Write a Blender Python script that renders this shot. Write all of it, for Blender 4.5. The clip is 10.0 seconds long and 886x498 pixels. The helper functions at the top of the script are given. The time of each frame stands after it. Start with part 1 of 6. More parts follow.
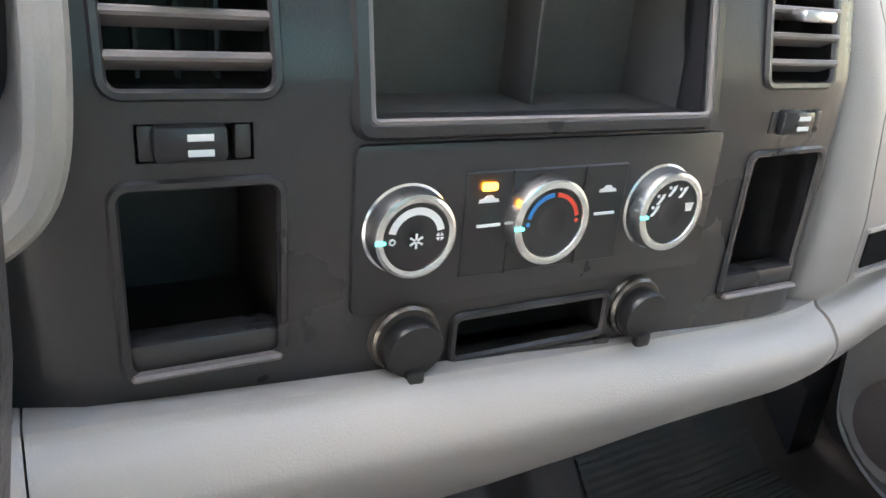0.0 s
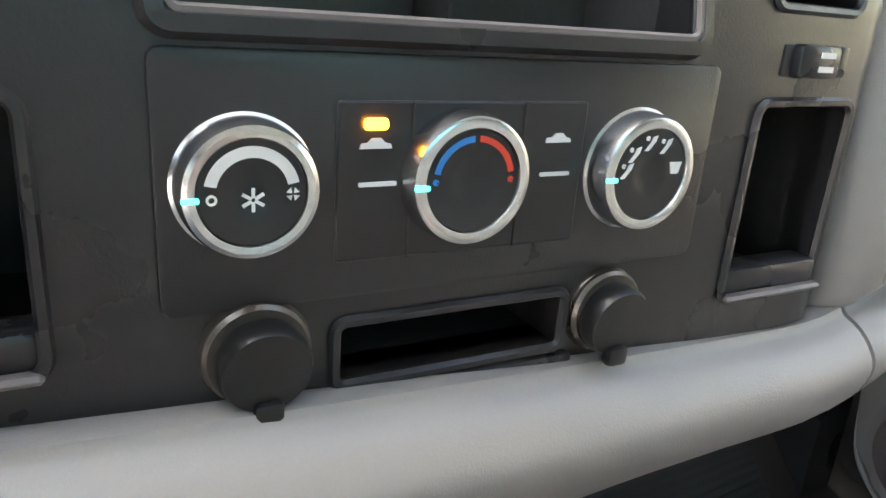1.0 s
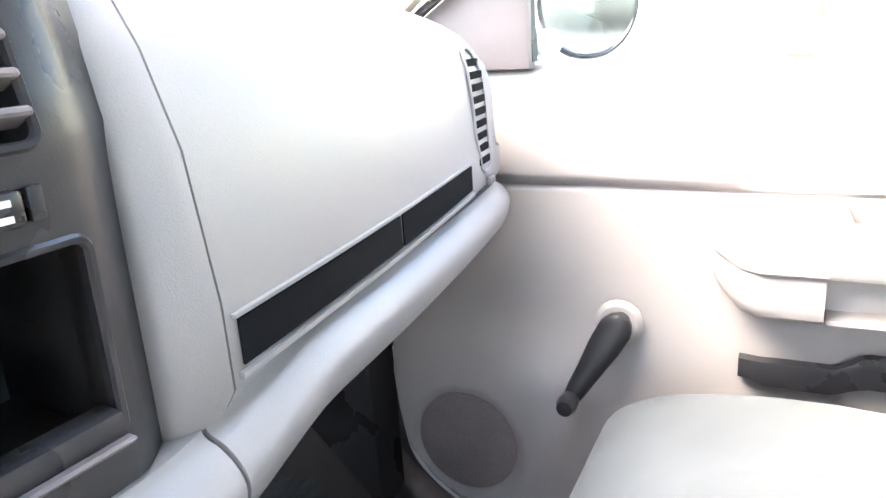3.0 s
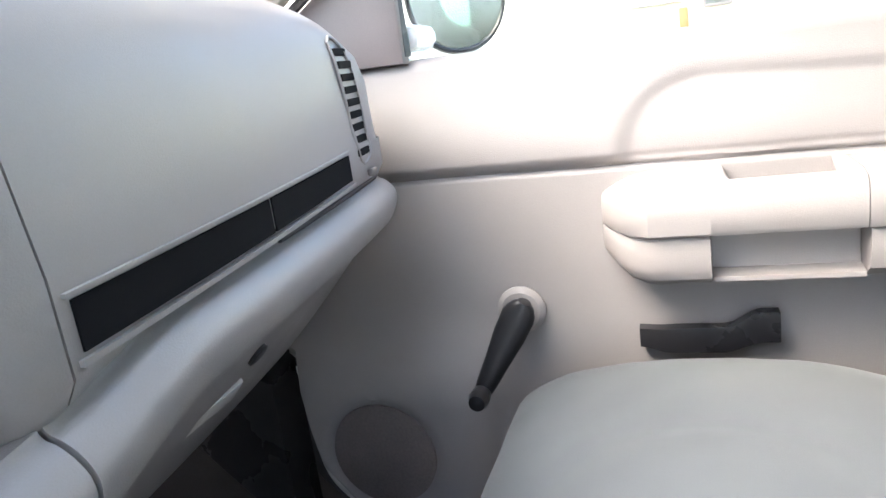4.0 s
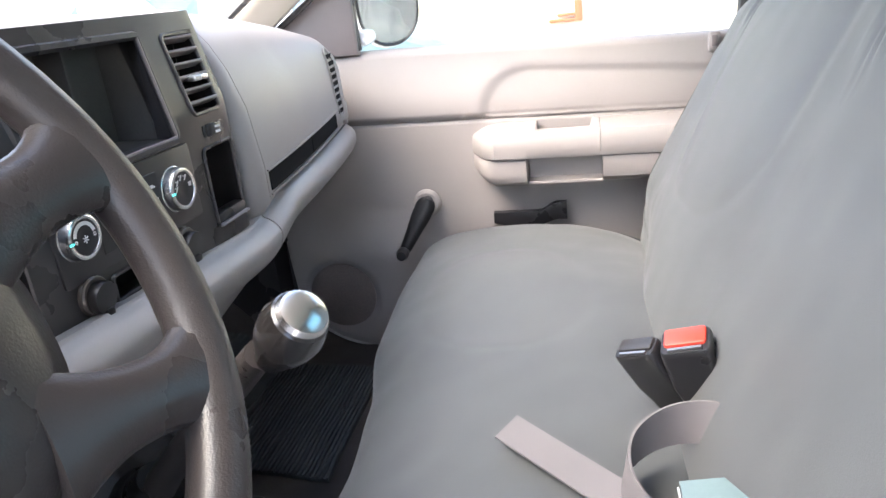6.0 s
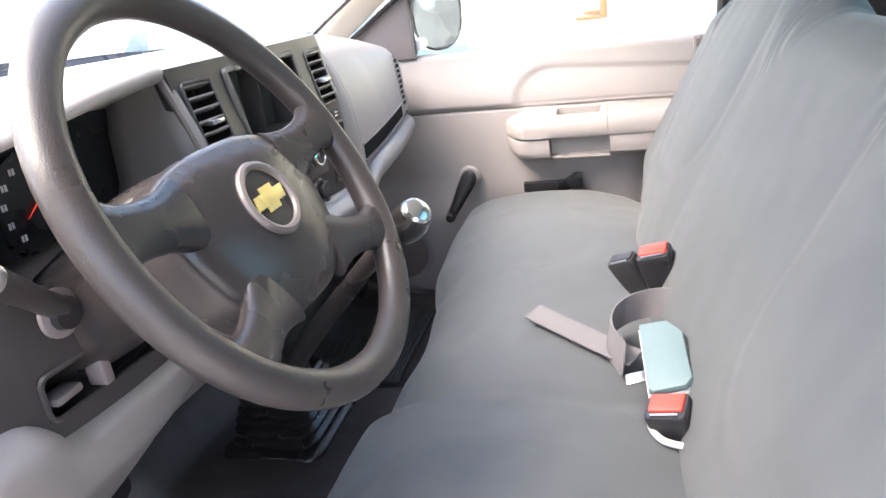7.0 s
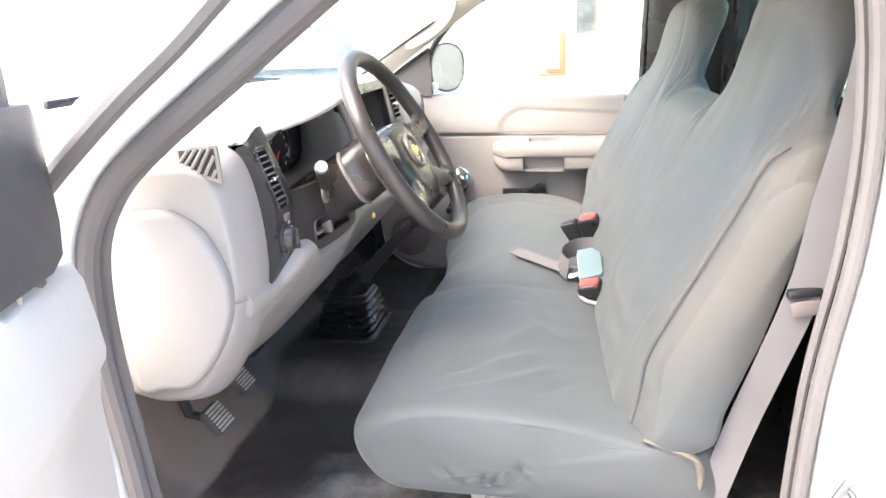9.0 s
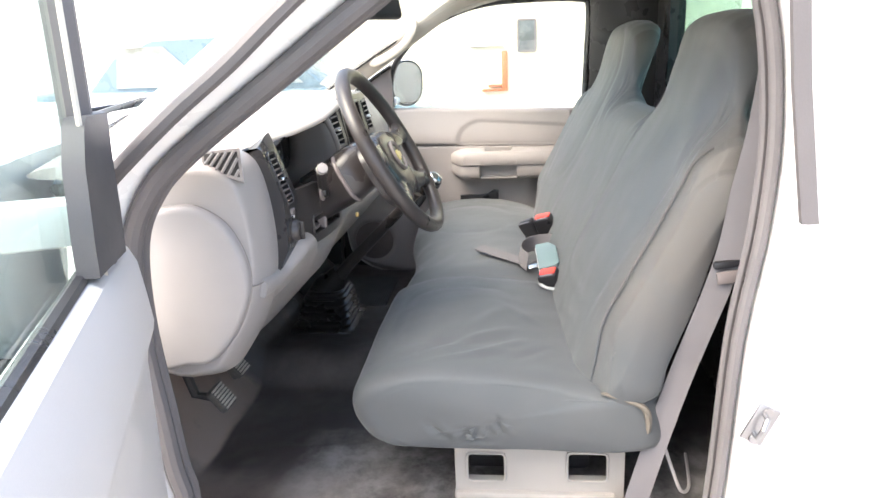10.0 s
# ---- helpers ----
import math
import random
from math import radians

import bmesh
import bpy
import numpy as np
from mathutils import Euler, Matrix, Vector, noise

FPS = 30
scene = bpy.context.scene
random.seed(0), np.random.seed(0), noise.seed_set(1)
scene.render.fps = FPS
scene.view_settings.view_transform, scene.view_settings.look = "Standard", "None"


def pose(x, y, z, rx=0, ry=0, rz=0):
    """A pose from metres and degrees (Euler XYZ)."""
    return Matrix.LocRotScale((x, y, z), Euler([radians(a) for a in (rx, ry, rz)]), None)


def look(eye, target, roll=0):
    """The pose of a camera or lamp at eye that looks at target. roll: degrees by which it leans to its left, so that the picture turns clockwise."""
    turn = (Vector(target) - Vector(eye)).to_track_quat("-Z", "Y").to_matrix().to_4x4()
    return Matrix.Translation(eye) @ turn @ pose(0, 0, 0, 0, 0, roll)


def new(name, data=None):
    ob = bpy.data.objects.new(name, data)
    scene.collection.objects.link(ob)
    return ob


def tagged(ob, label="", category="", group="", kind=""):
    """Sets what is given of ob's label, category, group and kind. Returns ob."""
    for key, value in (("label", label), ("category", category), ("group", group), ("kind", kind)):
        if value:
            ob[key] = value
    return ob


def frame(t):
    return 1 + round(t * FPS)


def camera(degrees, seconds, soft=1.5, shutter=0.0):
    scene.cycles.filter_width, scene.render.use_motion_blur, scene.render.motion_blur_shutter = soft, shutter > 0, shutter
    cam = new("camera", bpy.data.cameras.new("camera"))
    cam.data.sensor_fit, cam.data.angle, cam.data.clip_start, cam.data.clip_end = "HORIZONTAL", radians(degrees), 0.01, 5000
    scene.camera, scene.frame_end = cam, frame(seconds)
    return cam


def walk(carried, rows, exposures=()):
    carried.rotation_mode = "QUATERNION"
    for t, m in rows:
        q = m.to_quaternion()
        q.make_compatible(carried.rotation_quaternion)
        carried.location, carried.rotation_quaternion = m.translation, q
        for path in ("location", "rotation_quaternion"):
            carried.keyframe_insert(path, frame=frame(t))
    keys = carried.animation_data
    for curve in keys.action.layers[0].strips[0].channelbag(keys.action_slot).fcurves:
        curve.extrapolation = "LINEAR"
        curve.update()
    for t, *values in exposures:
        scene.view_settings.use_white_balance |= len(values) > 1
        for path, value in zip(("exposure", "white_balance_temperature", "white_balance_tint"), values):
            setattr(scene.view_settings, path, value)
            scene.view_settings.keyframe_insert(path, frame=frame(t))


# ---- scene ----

# ---------------------------------------------------------------- camera
# seconds, x, y, z, heading, pitch, lean; x towards the passenger side, y ahead, z up
PATH = [
    (0.0, -0.211, 0.212, 0.732, -31.40, -21.65, 4.92),
    (0.5, -0.162, 0.226, 0.700, -31.40, -21.00, 4.22),
    (1.0, -0.128, 0.269, 0.678, -31.34, -18.93, 4.30),
    (1.5, -0.084, 0.280, 0.684, -34.80, -18.04, 1.55),
    (2.0, -0.036, 0.266, 0.697, -45.80, -16.31, -1.02),
    (2.5, 0.000, 0.221, 0.708, -56.68, -14.89, -3.33),
    (2.7, 0.007, 0.217, 0.713, -60.55, -16.04, -3.33),
    (3.8, 0.037, 0.205, 0.678, -67.89, -15.08, -6.61),
    (4.0, 0.035, 0.201, 0.664, -70.74, -14.25, -8.12),
    (4.5, -0.037, 0.157, 0.699, -78.29, -16.83, -6.74),
    (5.0, -0.183, 0.122, 0.727, -80.82, -19.38, -7.19),
    (5.2, -0.243, 0.116, 0.743, -82.50, -20.59, -6.59),
    (6.5, -0.758, 0.011, 0.815, -74.01, -20.11, -6.41),
    (7.0, -0.930, -0.000, 0.842, -74.47, -20.24, -7.47),
    (7.5, -1.116, 0.029, 0.842, -76.47, -21.23, -6.52),
    (8.0, -1.327, 0.024, 0.850, -75.97, -20.63, -3.14),
    (8.5, -1.558, -0.019, 0.871, -76.88, -18.97, -2.97),
    (9.0, -1.695, -0.007, 0.909, -78.98, -17.25, -2.80),
    (9.5, -1.839, 0.034, 0.923, -82.99, -17.14, -2.46),
    (10.0, -1.906, 0.042, 0.923, -83.95, -16.25, -2.28),
]
cam = camera(63.58, 10.0, soft=1.5)
EXPOSURES = [(0.0, 3.75, 7150, 10), (0.5, 3.45, 7300, 6), (1.0, 3.45, 7250, 8), (1.5, 4.0, 7000, 11), (2.0, 4.62, 6900, 12), (2.5, 4.7, 6750, 14), (3.5, 3.7, 6500, 10), (4.0, 3.28, 6400, 10), (4.5, 2.85, 6050, 8), (5.0, 2.72, 5900, 8), (6.4, 3.12, 6680, 15), (7.0, 3.15, 6650, 15), (8.0, 3.2, 6850, 12), (8.5, 3.3, 6850, 10), (9.0, 3.18, 6850, 10), (9.5, 2.92, 6850, 10), (10.0, 2.65, 6750, 10)]
walk(cam, [(t, pose(x, y, z, 90 + p, 0, a) @ pose(0, 0, 0, 0, 0, r)) for t, x, y, z, a, p, r in PATH], EXPOSURES)

# ---------------------------------------------------------------- light
world = bpy.data.worlds.new("sky")
scene.world = world
world.use_nodes = True
wn = world.node_tree
sky = wn.nodes.new("ShaderNodeTexSky")
sky.sky_type = "NISHITA"
sky.sun_disc = False
sky.sun_elevation = radians(55)
sky.sun_rotation = radians(-34.5)
sky.dust_density = 4.0
bg = wn.nodes["Background"]
bg.inputs["Strength"].default_value = 0.15
wn.links.new(sky.outputs["Color"], bg.inputs["Color"])
sun = new("sun", bpy.data.lights.new("sun", "SUN"))
sun.data.energy = 0.8
sun.data.angle = radians(58)
sun.data.color = (1.0, 0.95, 0.88)
sun.matrix_world = look((-0.55, 0.80, 1.40), (0, 0, 0))

# ---------------------------------------------------------------- materials
def material(name, color, rough=0.5, metal=0.0, grain=400.0, bump=0.15, vary=0.12, blotch=9.0, stain=None, stain_amount=0.0,
             stain_scale=5.0, coat=0.0, emit=None, emit_strength=0.0, island=0.0):
    m = bpy.data.materials.new(name)
    m.use_nodes = True
    t = m.node_tree
    p = t.nodes["Principled BSDF"]
    co = t.nodes.new("ShaderNodeTexCoord")
    big = t.nodes.new("ShaderNodeTexNoise")
    big.inputs["Scale"].default_value = blotch
    big.inputs["Detail"].default_value = 6
    fine = t.nodes.new("ShaderNodeTexNoise")
    fine.inputs["Scale"].default_value = grain
    fine.inputs["Detail"].default_value = 3
    t.links.new(co.outputs["Object"], big.inputs["Vector"])
    t.links.new(co.outputs["Object"], fine.inputs["Vector"])
    add = t.nodes.new("ShaderNodeMath")
    add.operation = "MULTIPLY_ADD"
    t.links.new(fine.outputs["Fac"], add.inputs[0])
    add.inputs[1].default_value = 0.5
    t.links.new(big.outputs["Fac"], add.inputs[2])
    ramp = t.nodes.new("ShaderNodeMapRange")
    ramp.inputs["From Min"].default_value, ramp.inputs["From Max"].default_value = 0.45, 1.05
    ramp.inputs["To Min"].default_value, ramp.inputs["To Max"].default_value = 1 - vary, 1 + vary
    t.links.new(add.outputs[0], ramp.inputs["Value"])
    mul = t.nodes.new("ShaderNodeVectorMath")
    mul.operation = "SCALE"
    mul.inputs[0].default_value = color
    t.links.new(ramp.outputs["Result"], mul.inputs["Scale"])
    out = mul.outputs["Vector"]
    rr = t.nodes.new("ShaderNodeMapRange")
    rr.inputs["From Min"].default_value, rr.inputs["From Max"].default_value = 0.3, 0.7
    rr.inputs["To Min"].default_value, rr.inputs["To Max"].default_value = max(0.02, rough - 0.08), min(1, rough + 0.08)
    t.links.new(big.outputs["Fac"], rr.inputs["Value"])
    if stain:
        sn = t.nodes.new("ShaderNodeTexNoise")
        sn.inputs["Scale"].default_value = stain_scale
        sn.inputs["Detail"].default_value = 8
        sn.inputs["Roughness"].default_value = 0.65
        t.links.new(co.outputs["Object"], sn.inputs["Vector"])
        sr = t.nodes.new("ShaderNodeMapRange")
        sr.inputs["From Min"].default_value, sr.inputs["From Max"].default_value = 0.52, 0.75
        sr.inputs["To Max"].default_value = stain_amount
        t.links.new(sn.outputs["Fac"], sr.inputs["Value"])
        mix = t.nodes.new("ShaderNodeMix")
        mix.data_type = "RGBA"
        t.links.new(sr.outputs["Result"], mix.inputs["Factor"])
        t.links.new(out, mix.inputs["A"])
        mix.inputs["B"].default_value = (*stain, 1)
        out = mix.outputs["Result"]
    t.links.new(out, p.inputs["Base Color"])
    t.links.new(rr.outputs["Result"], p.inputs["Roughness"])
    p.inputs["Metallic"].default_value = metal
    p.inputs["Coat Weight"].default_value = coat
    if bump:
        b = t.nodes.new("ShaderNodeBump")
        b.inputs["Strength"].default_value = bump
        b.inputs["Distance"].default_value = 0.001
        t.links.new(fine.outputs["Fac"], b.inputs["Height"])
        t.links.new(b.outputs["Normal"], p.inputs["Normal"])
    if emit:
        p.inputs["Emission Color"].default_value = (*emit, 1)
        p.inputs["Emission Strength"].default_value = emit_strength
    return m


def glass_material(name, tint, rough=0.0):
    m = bpy.data.materials.new(name)
    m.use_nodes = True
    t = m.node_tree
    for n in list(t.nodes):
        if n.type == "BSDF_PRINCIPLED":
            t.nodes.remove(n)
    clear = t.nodes.new("ShaderNodeBsdfTransparent")
    clear.inputs["Color"].default_value = (*tint, 1)
    gloss = t.nodes.new("ShaderNodeBsdfGlossy")
    gloss.inputs["Roughness"].default_value = rough
    facing = t.nodes.new("ShaderNodeLayerWeight")
    facing.inputs["Blend"].default_value = 0.5
    fifth = t.nodes.new("ShaderNodeMath")
    fifth.operation = "POWER"
    fifth.inputs[1].default_value = 5.0
    t.links.new(facing.outputs["Facing"], fifth.inputs[0])
    fres = t.nodes.new("ShaderNodeMath")
    fres.operation = "MULTIPLY_ADD"
    fres.inputs[1].default_value, fres.inputs[2].default_value = 0.96, 0.04
    t.links.new(fifth.outputs[0], fres.inputs[0])
    mix = t.nodes.new("ShaderNodeMixShader")
    t.links.new(fres.outputs[0], mix.inputs[0])
    t.links.new(clear.outputs[0], mix.inputs[1])
    t.links.new(gloss.outputs[0], mix.inputs[2])
    t.links.new(mix.outputs[0], t.nodes["Material Output"].inputs["Surface"])
    return m


def cloth_material(name, color, stain, weave=900.0):
    """Stretch fabric: fine crossed weave, soft sheen, faint sun-bleached and soiled patches."""
    m = material(name, color, 0.58, grain=weave, bump=0.3, vary=0.15, blotch=6.0, stain=stain, stain_amount=0.5, stain_scale=3.2)
    m.node_tree.nodes["Principled BSDF"].inputs["Sheen Weight"].default_value = 0.25
    m.node_tree.nodes["Principled BSDF"].inputs["Specular IOR Level"].default_value = 0.45
    return m


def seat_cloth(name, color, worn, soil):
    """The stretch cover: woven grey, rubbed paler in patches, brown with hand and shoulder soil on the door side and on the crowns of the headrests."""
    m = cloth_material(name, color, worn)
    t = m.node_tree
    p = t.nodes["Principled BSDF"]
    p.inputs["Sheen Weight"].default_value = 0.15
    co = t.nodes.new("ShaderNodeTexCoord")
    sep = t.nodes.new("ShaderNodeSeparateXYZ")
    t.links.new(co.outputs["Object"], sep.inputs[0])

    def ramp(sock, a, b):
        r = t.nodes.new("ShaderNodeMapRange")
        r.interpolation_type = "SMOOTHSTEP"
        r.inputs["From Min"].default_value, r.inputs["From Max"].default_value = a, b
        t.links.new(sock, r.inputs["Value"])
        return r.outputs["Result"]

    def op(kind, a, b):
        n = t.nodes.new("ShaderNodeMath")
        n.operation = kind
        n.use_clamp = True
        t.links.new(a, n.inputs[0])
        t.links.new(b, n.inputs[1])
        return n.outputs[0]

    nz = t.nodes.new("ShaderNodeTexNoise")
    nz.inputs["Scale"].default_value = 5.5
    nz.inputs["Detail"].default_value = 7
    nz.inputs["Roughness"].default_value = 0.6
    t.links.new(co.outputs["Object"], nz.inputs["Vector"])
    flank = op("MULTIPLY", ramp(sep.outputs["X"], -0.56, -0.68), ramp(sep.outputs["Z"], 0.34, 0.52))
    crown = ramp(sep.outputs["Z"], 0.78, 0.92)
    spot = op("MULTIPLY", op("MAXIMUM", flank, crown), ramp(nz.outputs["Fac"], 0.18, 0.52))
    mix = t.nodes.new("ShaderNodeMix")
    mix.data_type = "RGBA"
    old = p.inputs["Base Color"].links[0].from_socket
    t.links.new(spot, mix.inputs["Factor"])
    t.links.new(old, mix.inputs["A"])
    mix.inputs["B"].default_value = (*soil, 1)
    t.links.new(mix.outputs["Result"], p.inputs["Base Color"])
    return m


GREY = material("grey_trim_plastic", (0.29, 0.272, 0.262), 0.38, grain=900, bump=0.2, vary=0.06, stain=(0.27, 0.25, 0.23), stain_amount=0.3, stain_scale=7.0)
DOORGREY = material("door_trim_plastic", (0.305, 0.277, 0.262), 0.55, grain=700, bump=0.3, vary=0.05, stain=(0.26, 0.23, 0.21), stain_amount=0.18)
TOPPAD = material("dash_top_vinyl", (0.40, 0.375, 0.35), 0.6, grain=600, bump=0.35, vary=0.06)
CHARCOAL = material("charcoal_plastic", (0.029, 0.0275, 0.029), 0.30, grain=900, bump=0.12, vary=0.10, stain=(0.038, 0.036, 0.035), stain_amount=0.10, stain_scale=11)
SMOOTHBLACK = material("smooth_black_plastic", (0.018, 0.018, 0.02), 0.3, grain=600, bump=0.05, vary=0.2)
BAYGREY = material("radio_bay_plastic", (0.070, 0.066, 0.063), 0.45, vary=0.2, stain=(0.13, 0.12, 0.10), stain_amount=0.4, stain_scale=9)
PITCH = material("dark_cavity_plastic", (0.030, 0.027, 0.027), 0.6, vary=0.2, stain=(0.08, 0.07, 0.06), stain_amount=0.25, stain_scale=14)
WHEELSKIN = material("wheel_vinyl", (0.042, 0.036, 0.034), 0.32, grain=700, bump=0.3, vary=0.10, stain=(0.08, 0.07, 0.066), stain_amount=0.2, stain_scale=8)
HUBSKIN = material("airbag_cover_vinyl", (0.036, 0.031, 0.030), 0.27, grain=700, bump=0.2, vary=0.08, stain=(0.05, 0.044, 0.042), stain_amount=0.2, stain_scale=10)
KNEEGREY = material("knee_panel_plastic", (0.036, 0.032, 0.0305), 0.34, grain=800, bump=0.15, vary=0.12, stain=(0.05, 0.044, 0.04), stain_amount=0.3, stain_scale=9)
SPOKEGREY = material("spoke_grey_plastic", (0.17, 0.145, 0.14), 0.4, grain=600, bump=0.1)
DEEPBLACK = material("matt_black_plastic", (0.008, 0.008, 0.009), 0.8, grain=500, bump=0.1, vary=0.2)
DEEPBLACK.node_tree.nodes["Principled BSDF"].inputs["Specular IOR Level"].default_value = 0.08
PADRUBBER = material("scuffed_pedal_rubber", (0.075, 0.066, 0.058), 0.65, grain=300, bump=0.5, vary=0.3, stain=(0.22, 0.19, 0.16), stain_amount=0.4, stain_scale=22)
PEDALPAD = material("worn_pedal_rubber", (0.46, 0.42, 0.36), 0.5, grain=300, bump=0.5, vary=0.35, stain=(0.2, 0.17, 0.14), stain_amount=0.5, stain_scale=30)
BADGERING = material("satin_badge_ring", (0.20, 0.172, 0.162), 0.4, metal=0.2, bump=0.05)
KNOBGREY = material("glossy_knob_plastic", (0.022, 0.020, 0.019), 0.2, grain=200, bump=0.03, coat=0.6)
SOCKETRING = material("worn_socket_ring", (0.14, 0.125, 0.11), 0.28, metal=0.7, grain=300, bump=0.1, vary=0.3)
CLUSTERGREY = material("cluster_surround_plastic", (0.25, 0.228, 0.212), 0.42, grain=700, bump=0.2, vary=0.1)
CHROME = material("satin_chrome", (0.72, 0.72, 0.72), 0.22, metal=1.0, bump=0.02, vary=0.05)
STEEL = material("dull_steel", (0.36, 0.36, 0.37), 0.38, metal=1.0, bump=0.05, stain=(0.2, 0.14, 0.1), stain_amount=0.4)
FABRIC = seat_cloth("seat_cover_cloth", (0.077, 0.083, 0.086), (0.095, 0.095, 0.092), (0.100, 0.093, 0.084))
WORNFOAM = material("worn_beige_cover", (0.15, 0.13, 0.105), 0.9, grain=300, bump=0.6, vary=0.2, stain=(0.2, 0.15, 0.09), stain_amount=0.4)
BASEBEIGE = material("beige_seat_base_plastic", (0.40, 0.365, 0.325), 0.5, grain=500, bump=0.2, vary=0.06, stain=(0.25, 0.2, 0.16), stain_amount=0.3)
PALECASE = material("pale_case_plastic", (0.42, 0.43, 0.43), 0.4, grain=300, bump=0.05, vary=0.08)
WEBBING = material("belt_webbing", (0.155, 0.145, 0.15), 0.75, grain=1500, bump=0.5, vary=0.12)
REDBUTTON = material("red_plastic", (0.62, 0.055, 0.035), 0.35, grain=300, bump=0.03, vary=0.06)
LIGHTBLUE = material("pale_plastic", (0.125, 0.18, 0.19), 0.45, grain=300, bump=0.05, vary=0.06)
RUBBERMAT = material("rubber_floor_vinyl", (0.050, 0.044, 0.042), 0.42, grain=500, bump=0.5, vary=0.4, blotch=4, stain=(0.125, 0.11, 0.10), stain_amount=0.75, stain_scale=5.0)


def dusty(m, dust, x0, x1, y0, y1, lo=0.22, hi=0.50, size=9.0):
    """Brown trodden dust with a ragged edge over part of a floor."""
    t = m.node_tree
    p = t.nodes["Principled BSDF"]
    co = t.nodes.new("ShaderNodeTexCoord")
    nz = t.nodes.new("ShaderNodeTexNoise")
    nz.inputs["Scale"].default_value = size
    nz.inputs["Detail"].default_value = 8
    nz.inputs["Roughness"].default_value = 0.7
    t.links.new(co.outputs["Object"], nz.inputs["Vector"])
    sep = t.nodes.new("ShaderNodeSeparateXYZ")
    t.links.new(co.outputs["Object"], sep.inputs[0])
    total = nz.outputs["Fac"]
    for axis, a, b in (("X", x0, x1), ("Y", y0, y1)):
        r = t.nodes.new("ShaderNodeMapRange")
        r.interpolation_type = "SMOOTHSTEP"
        r.inputs["From Min"].default_value, r.inputs["From Max"].default_value = a, b
        t.links.new(sep.outputs[axis], r.inputs["Value"])
        n = t.nodes.new("ShaderNodeMath")
        n.operation = "MULTIPLY"
        t.links.new(r.outputs["Result"], n.inputs[0])
        t.links.new(total, n.inputs[1])
        total = n.outputs[0]
    f = t.nodes.new("ShaderNodeMapRange")
    f.inputs["From Min"].default_value, f.inputs["From Max"].default_value = lo, hi
    t.links.new(total, f.inputs["Value"])
    mix = t.nodes.new("ShaderNodeMix")
    mix.data_type = "RGBA"
    old = p.inputs["Base Color"].links[0].from_socket
    t.links.new(f.outputs["Result"], mix.inputs["Factor"])
    t.links.new(old, mix.inputs["A"])
    mix.inputs["B"].default_value = (*dust, 1)
    t.links.new(mix.outputs["Result"], p.inputs["Base Color"])


dusty(RUBBERMAT, (0.21, 0.165, 0.14), -0.17, -0.235, 0.722, 0.742, 0.08, 0.40, 14.0)
dusty(RUBBERMAT, (0.11, 0.094, 0.085), -0.50, -0.62, 0.30, 0.44, 0.30, 0.60)
dusty(RUBBERMAT, (0.20, 0.185, 0.175), -0.26, -0.46, 0.64, 0.50, 0.40, 0.66, 7.0)
dusty(RUBBERMAT, (0.26, 0.25, 0.24), -0.36, -0.50, 0.60, 0.46, 0.44, 0.70, 17.0)
MATBLUE = material("ribbed_mat_rubber", (0.060, 0.068, 0.070), 0.5, grain=300, bump=0.4, vary=0.25, stain=(0.12, 0.115, 0.10), stain_amount=0.35, stain_scale=9)
PATCHGREY = material("mirror_patch_plastic", (0.065, 0.061, 0.063), 0.5, grain=600, bump=0.2, vary=0.1)
RUBBER = material("door_seal_rubber", (0.115, 0.105, 0.105), 0.6, grain=500, bump=0.2, vary=0.12)
BOOTRUBBER = material("boot_rubber", (0.013, 0.0125, 0.013), 0.30, grain=400, bump=0.1, vary=0.2, stain=(0.05, 0.045, 0.04), stain_amount=0.25, stain_scale=12)
BLACKRUBBER = material("black_rubber", (0.040, 0.039, 0.040), 0.27, grain=400, bump=0.15, vary=0.2)
PAINT = material("white_paint", (0.80, 0.80, 0.79), 0.3, grain=200, bump=0.02, vary=0.02, coat=0.6)
HEADLINER = material("headliner_cloth", (0.55, 0.52, 0.47), 0.9, grain=1200, bump=0.4, vary=0.05)
BEIGETRIM = material("pillar_trim_plastic", (0.50, 0.46, 0.39), 0.6, grain=700, bump=0.25, vary=0.05)
PANELGREY = material("door_panel_light_grey", (0.53, 0.505, 0.485), 0.5, grain=500, bump=0.2, vary=0.05)
WHITEPRINT = material("white_print", (0.78, 0.78, 0.78), 0.5, bump=0.0, vary=0.03)
BLUEPRINT = material("blue_print", (0.02, 0.22, 0.62), 0.5, bump=0.0, vary=0.03)
REDPRINT = material("red_print", (0.72, 0.06, 0.03), 0.5, bump=0.0, vary=0.03)
GOLD = material("gold_badge", (0.70, 0.56, 0.20), 0.35, metal=0.3, bump=0.02, vary=0.08)
BRASS = material("worn_brass", (0.78, 0.52, 0.2), 0.35, metal=0.8, bump=0.05)
TEAL = material("lit_teal_pointer", (0.02, 0.5, 0.45), 0.4, bump=0.0, emit=(0.05, 0.9, 0.75), emit_strength=0.5)
AMBER = material("lit_amber_lamp", (0.9, 0.35, 0.02), 0.4, bump=0.0, emit=(1.0, 0.33, 0.02), emit_strength=2.5)
NEEDLE = material("lit_red_needle", (0.6, 0.03, 0.02), 0.4, bump=0.0, emit=(1.0, 0.06, 0.02), emit_strength=0.12)
WINDSCREEN = glass_material("clear_glass", (0.93, 0.97, 0.95))
DOORGLASS = glass_material("pale_green_glass", (0.84, 0.94, 0.92))
GREENGLASS = glass_material("green_tinted_glass", (0.58, 0.76, 0.72))
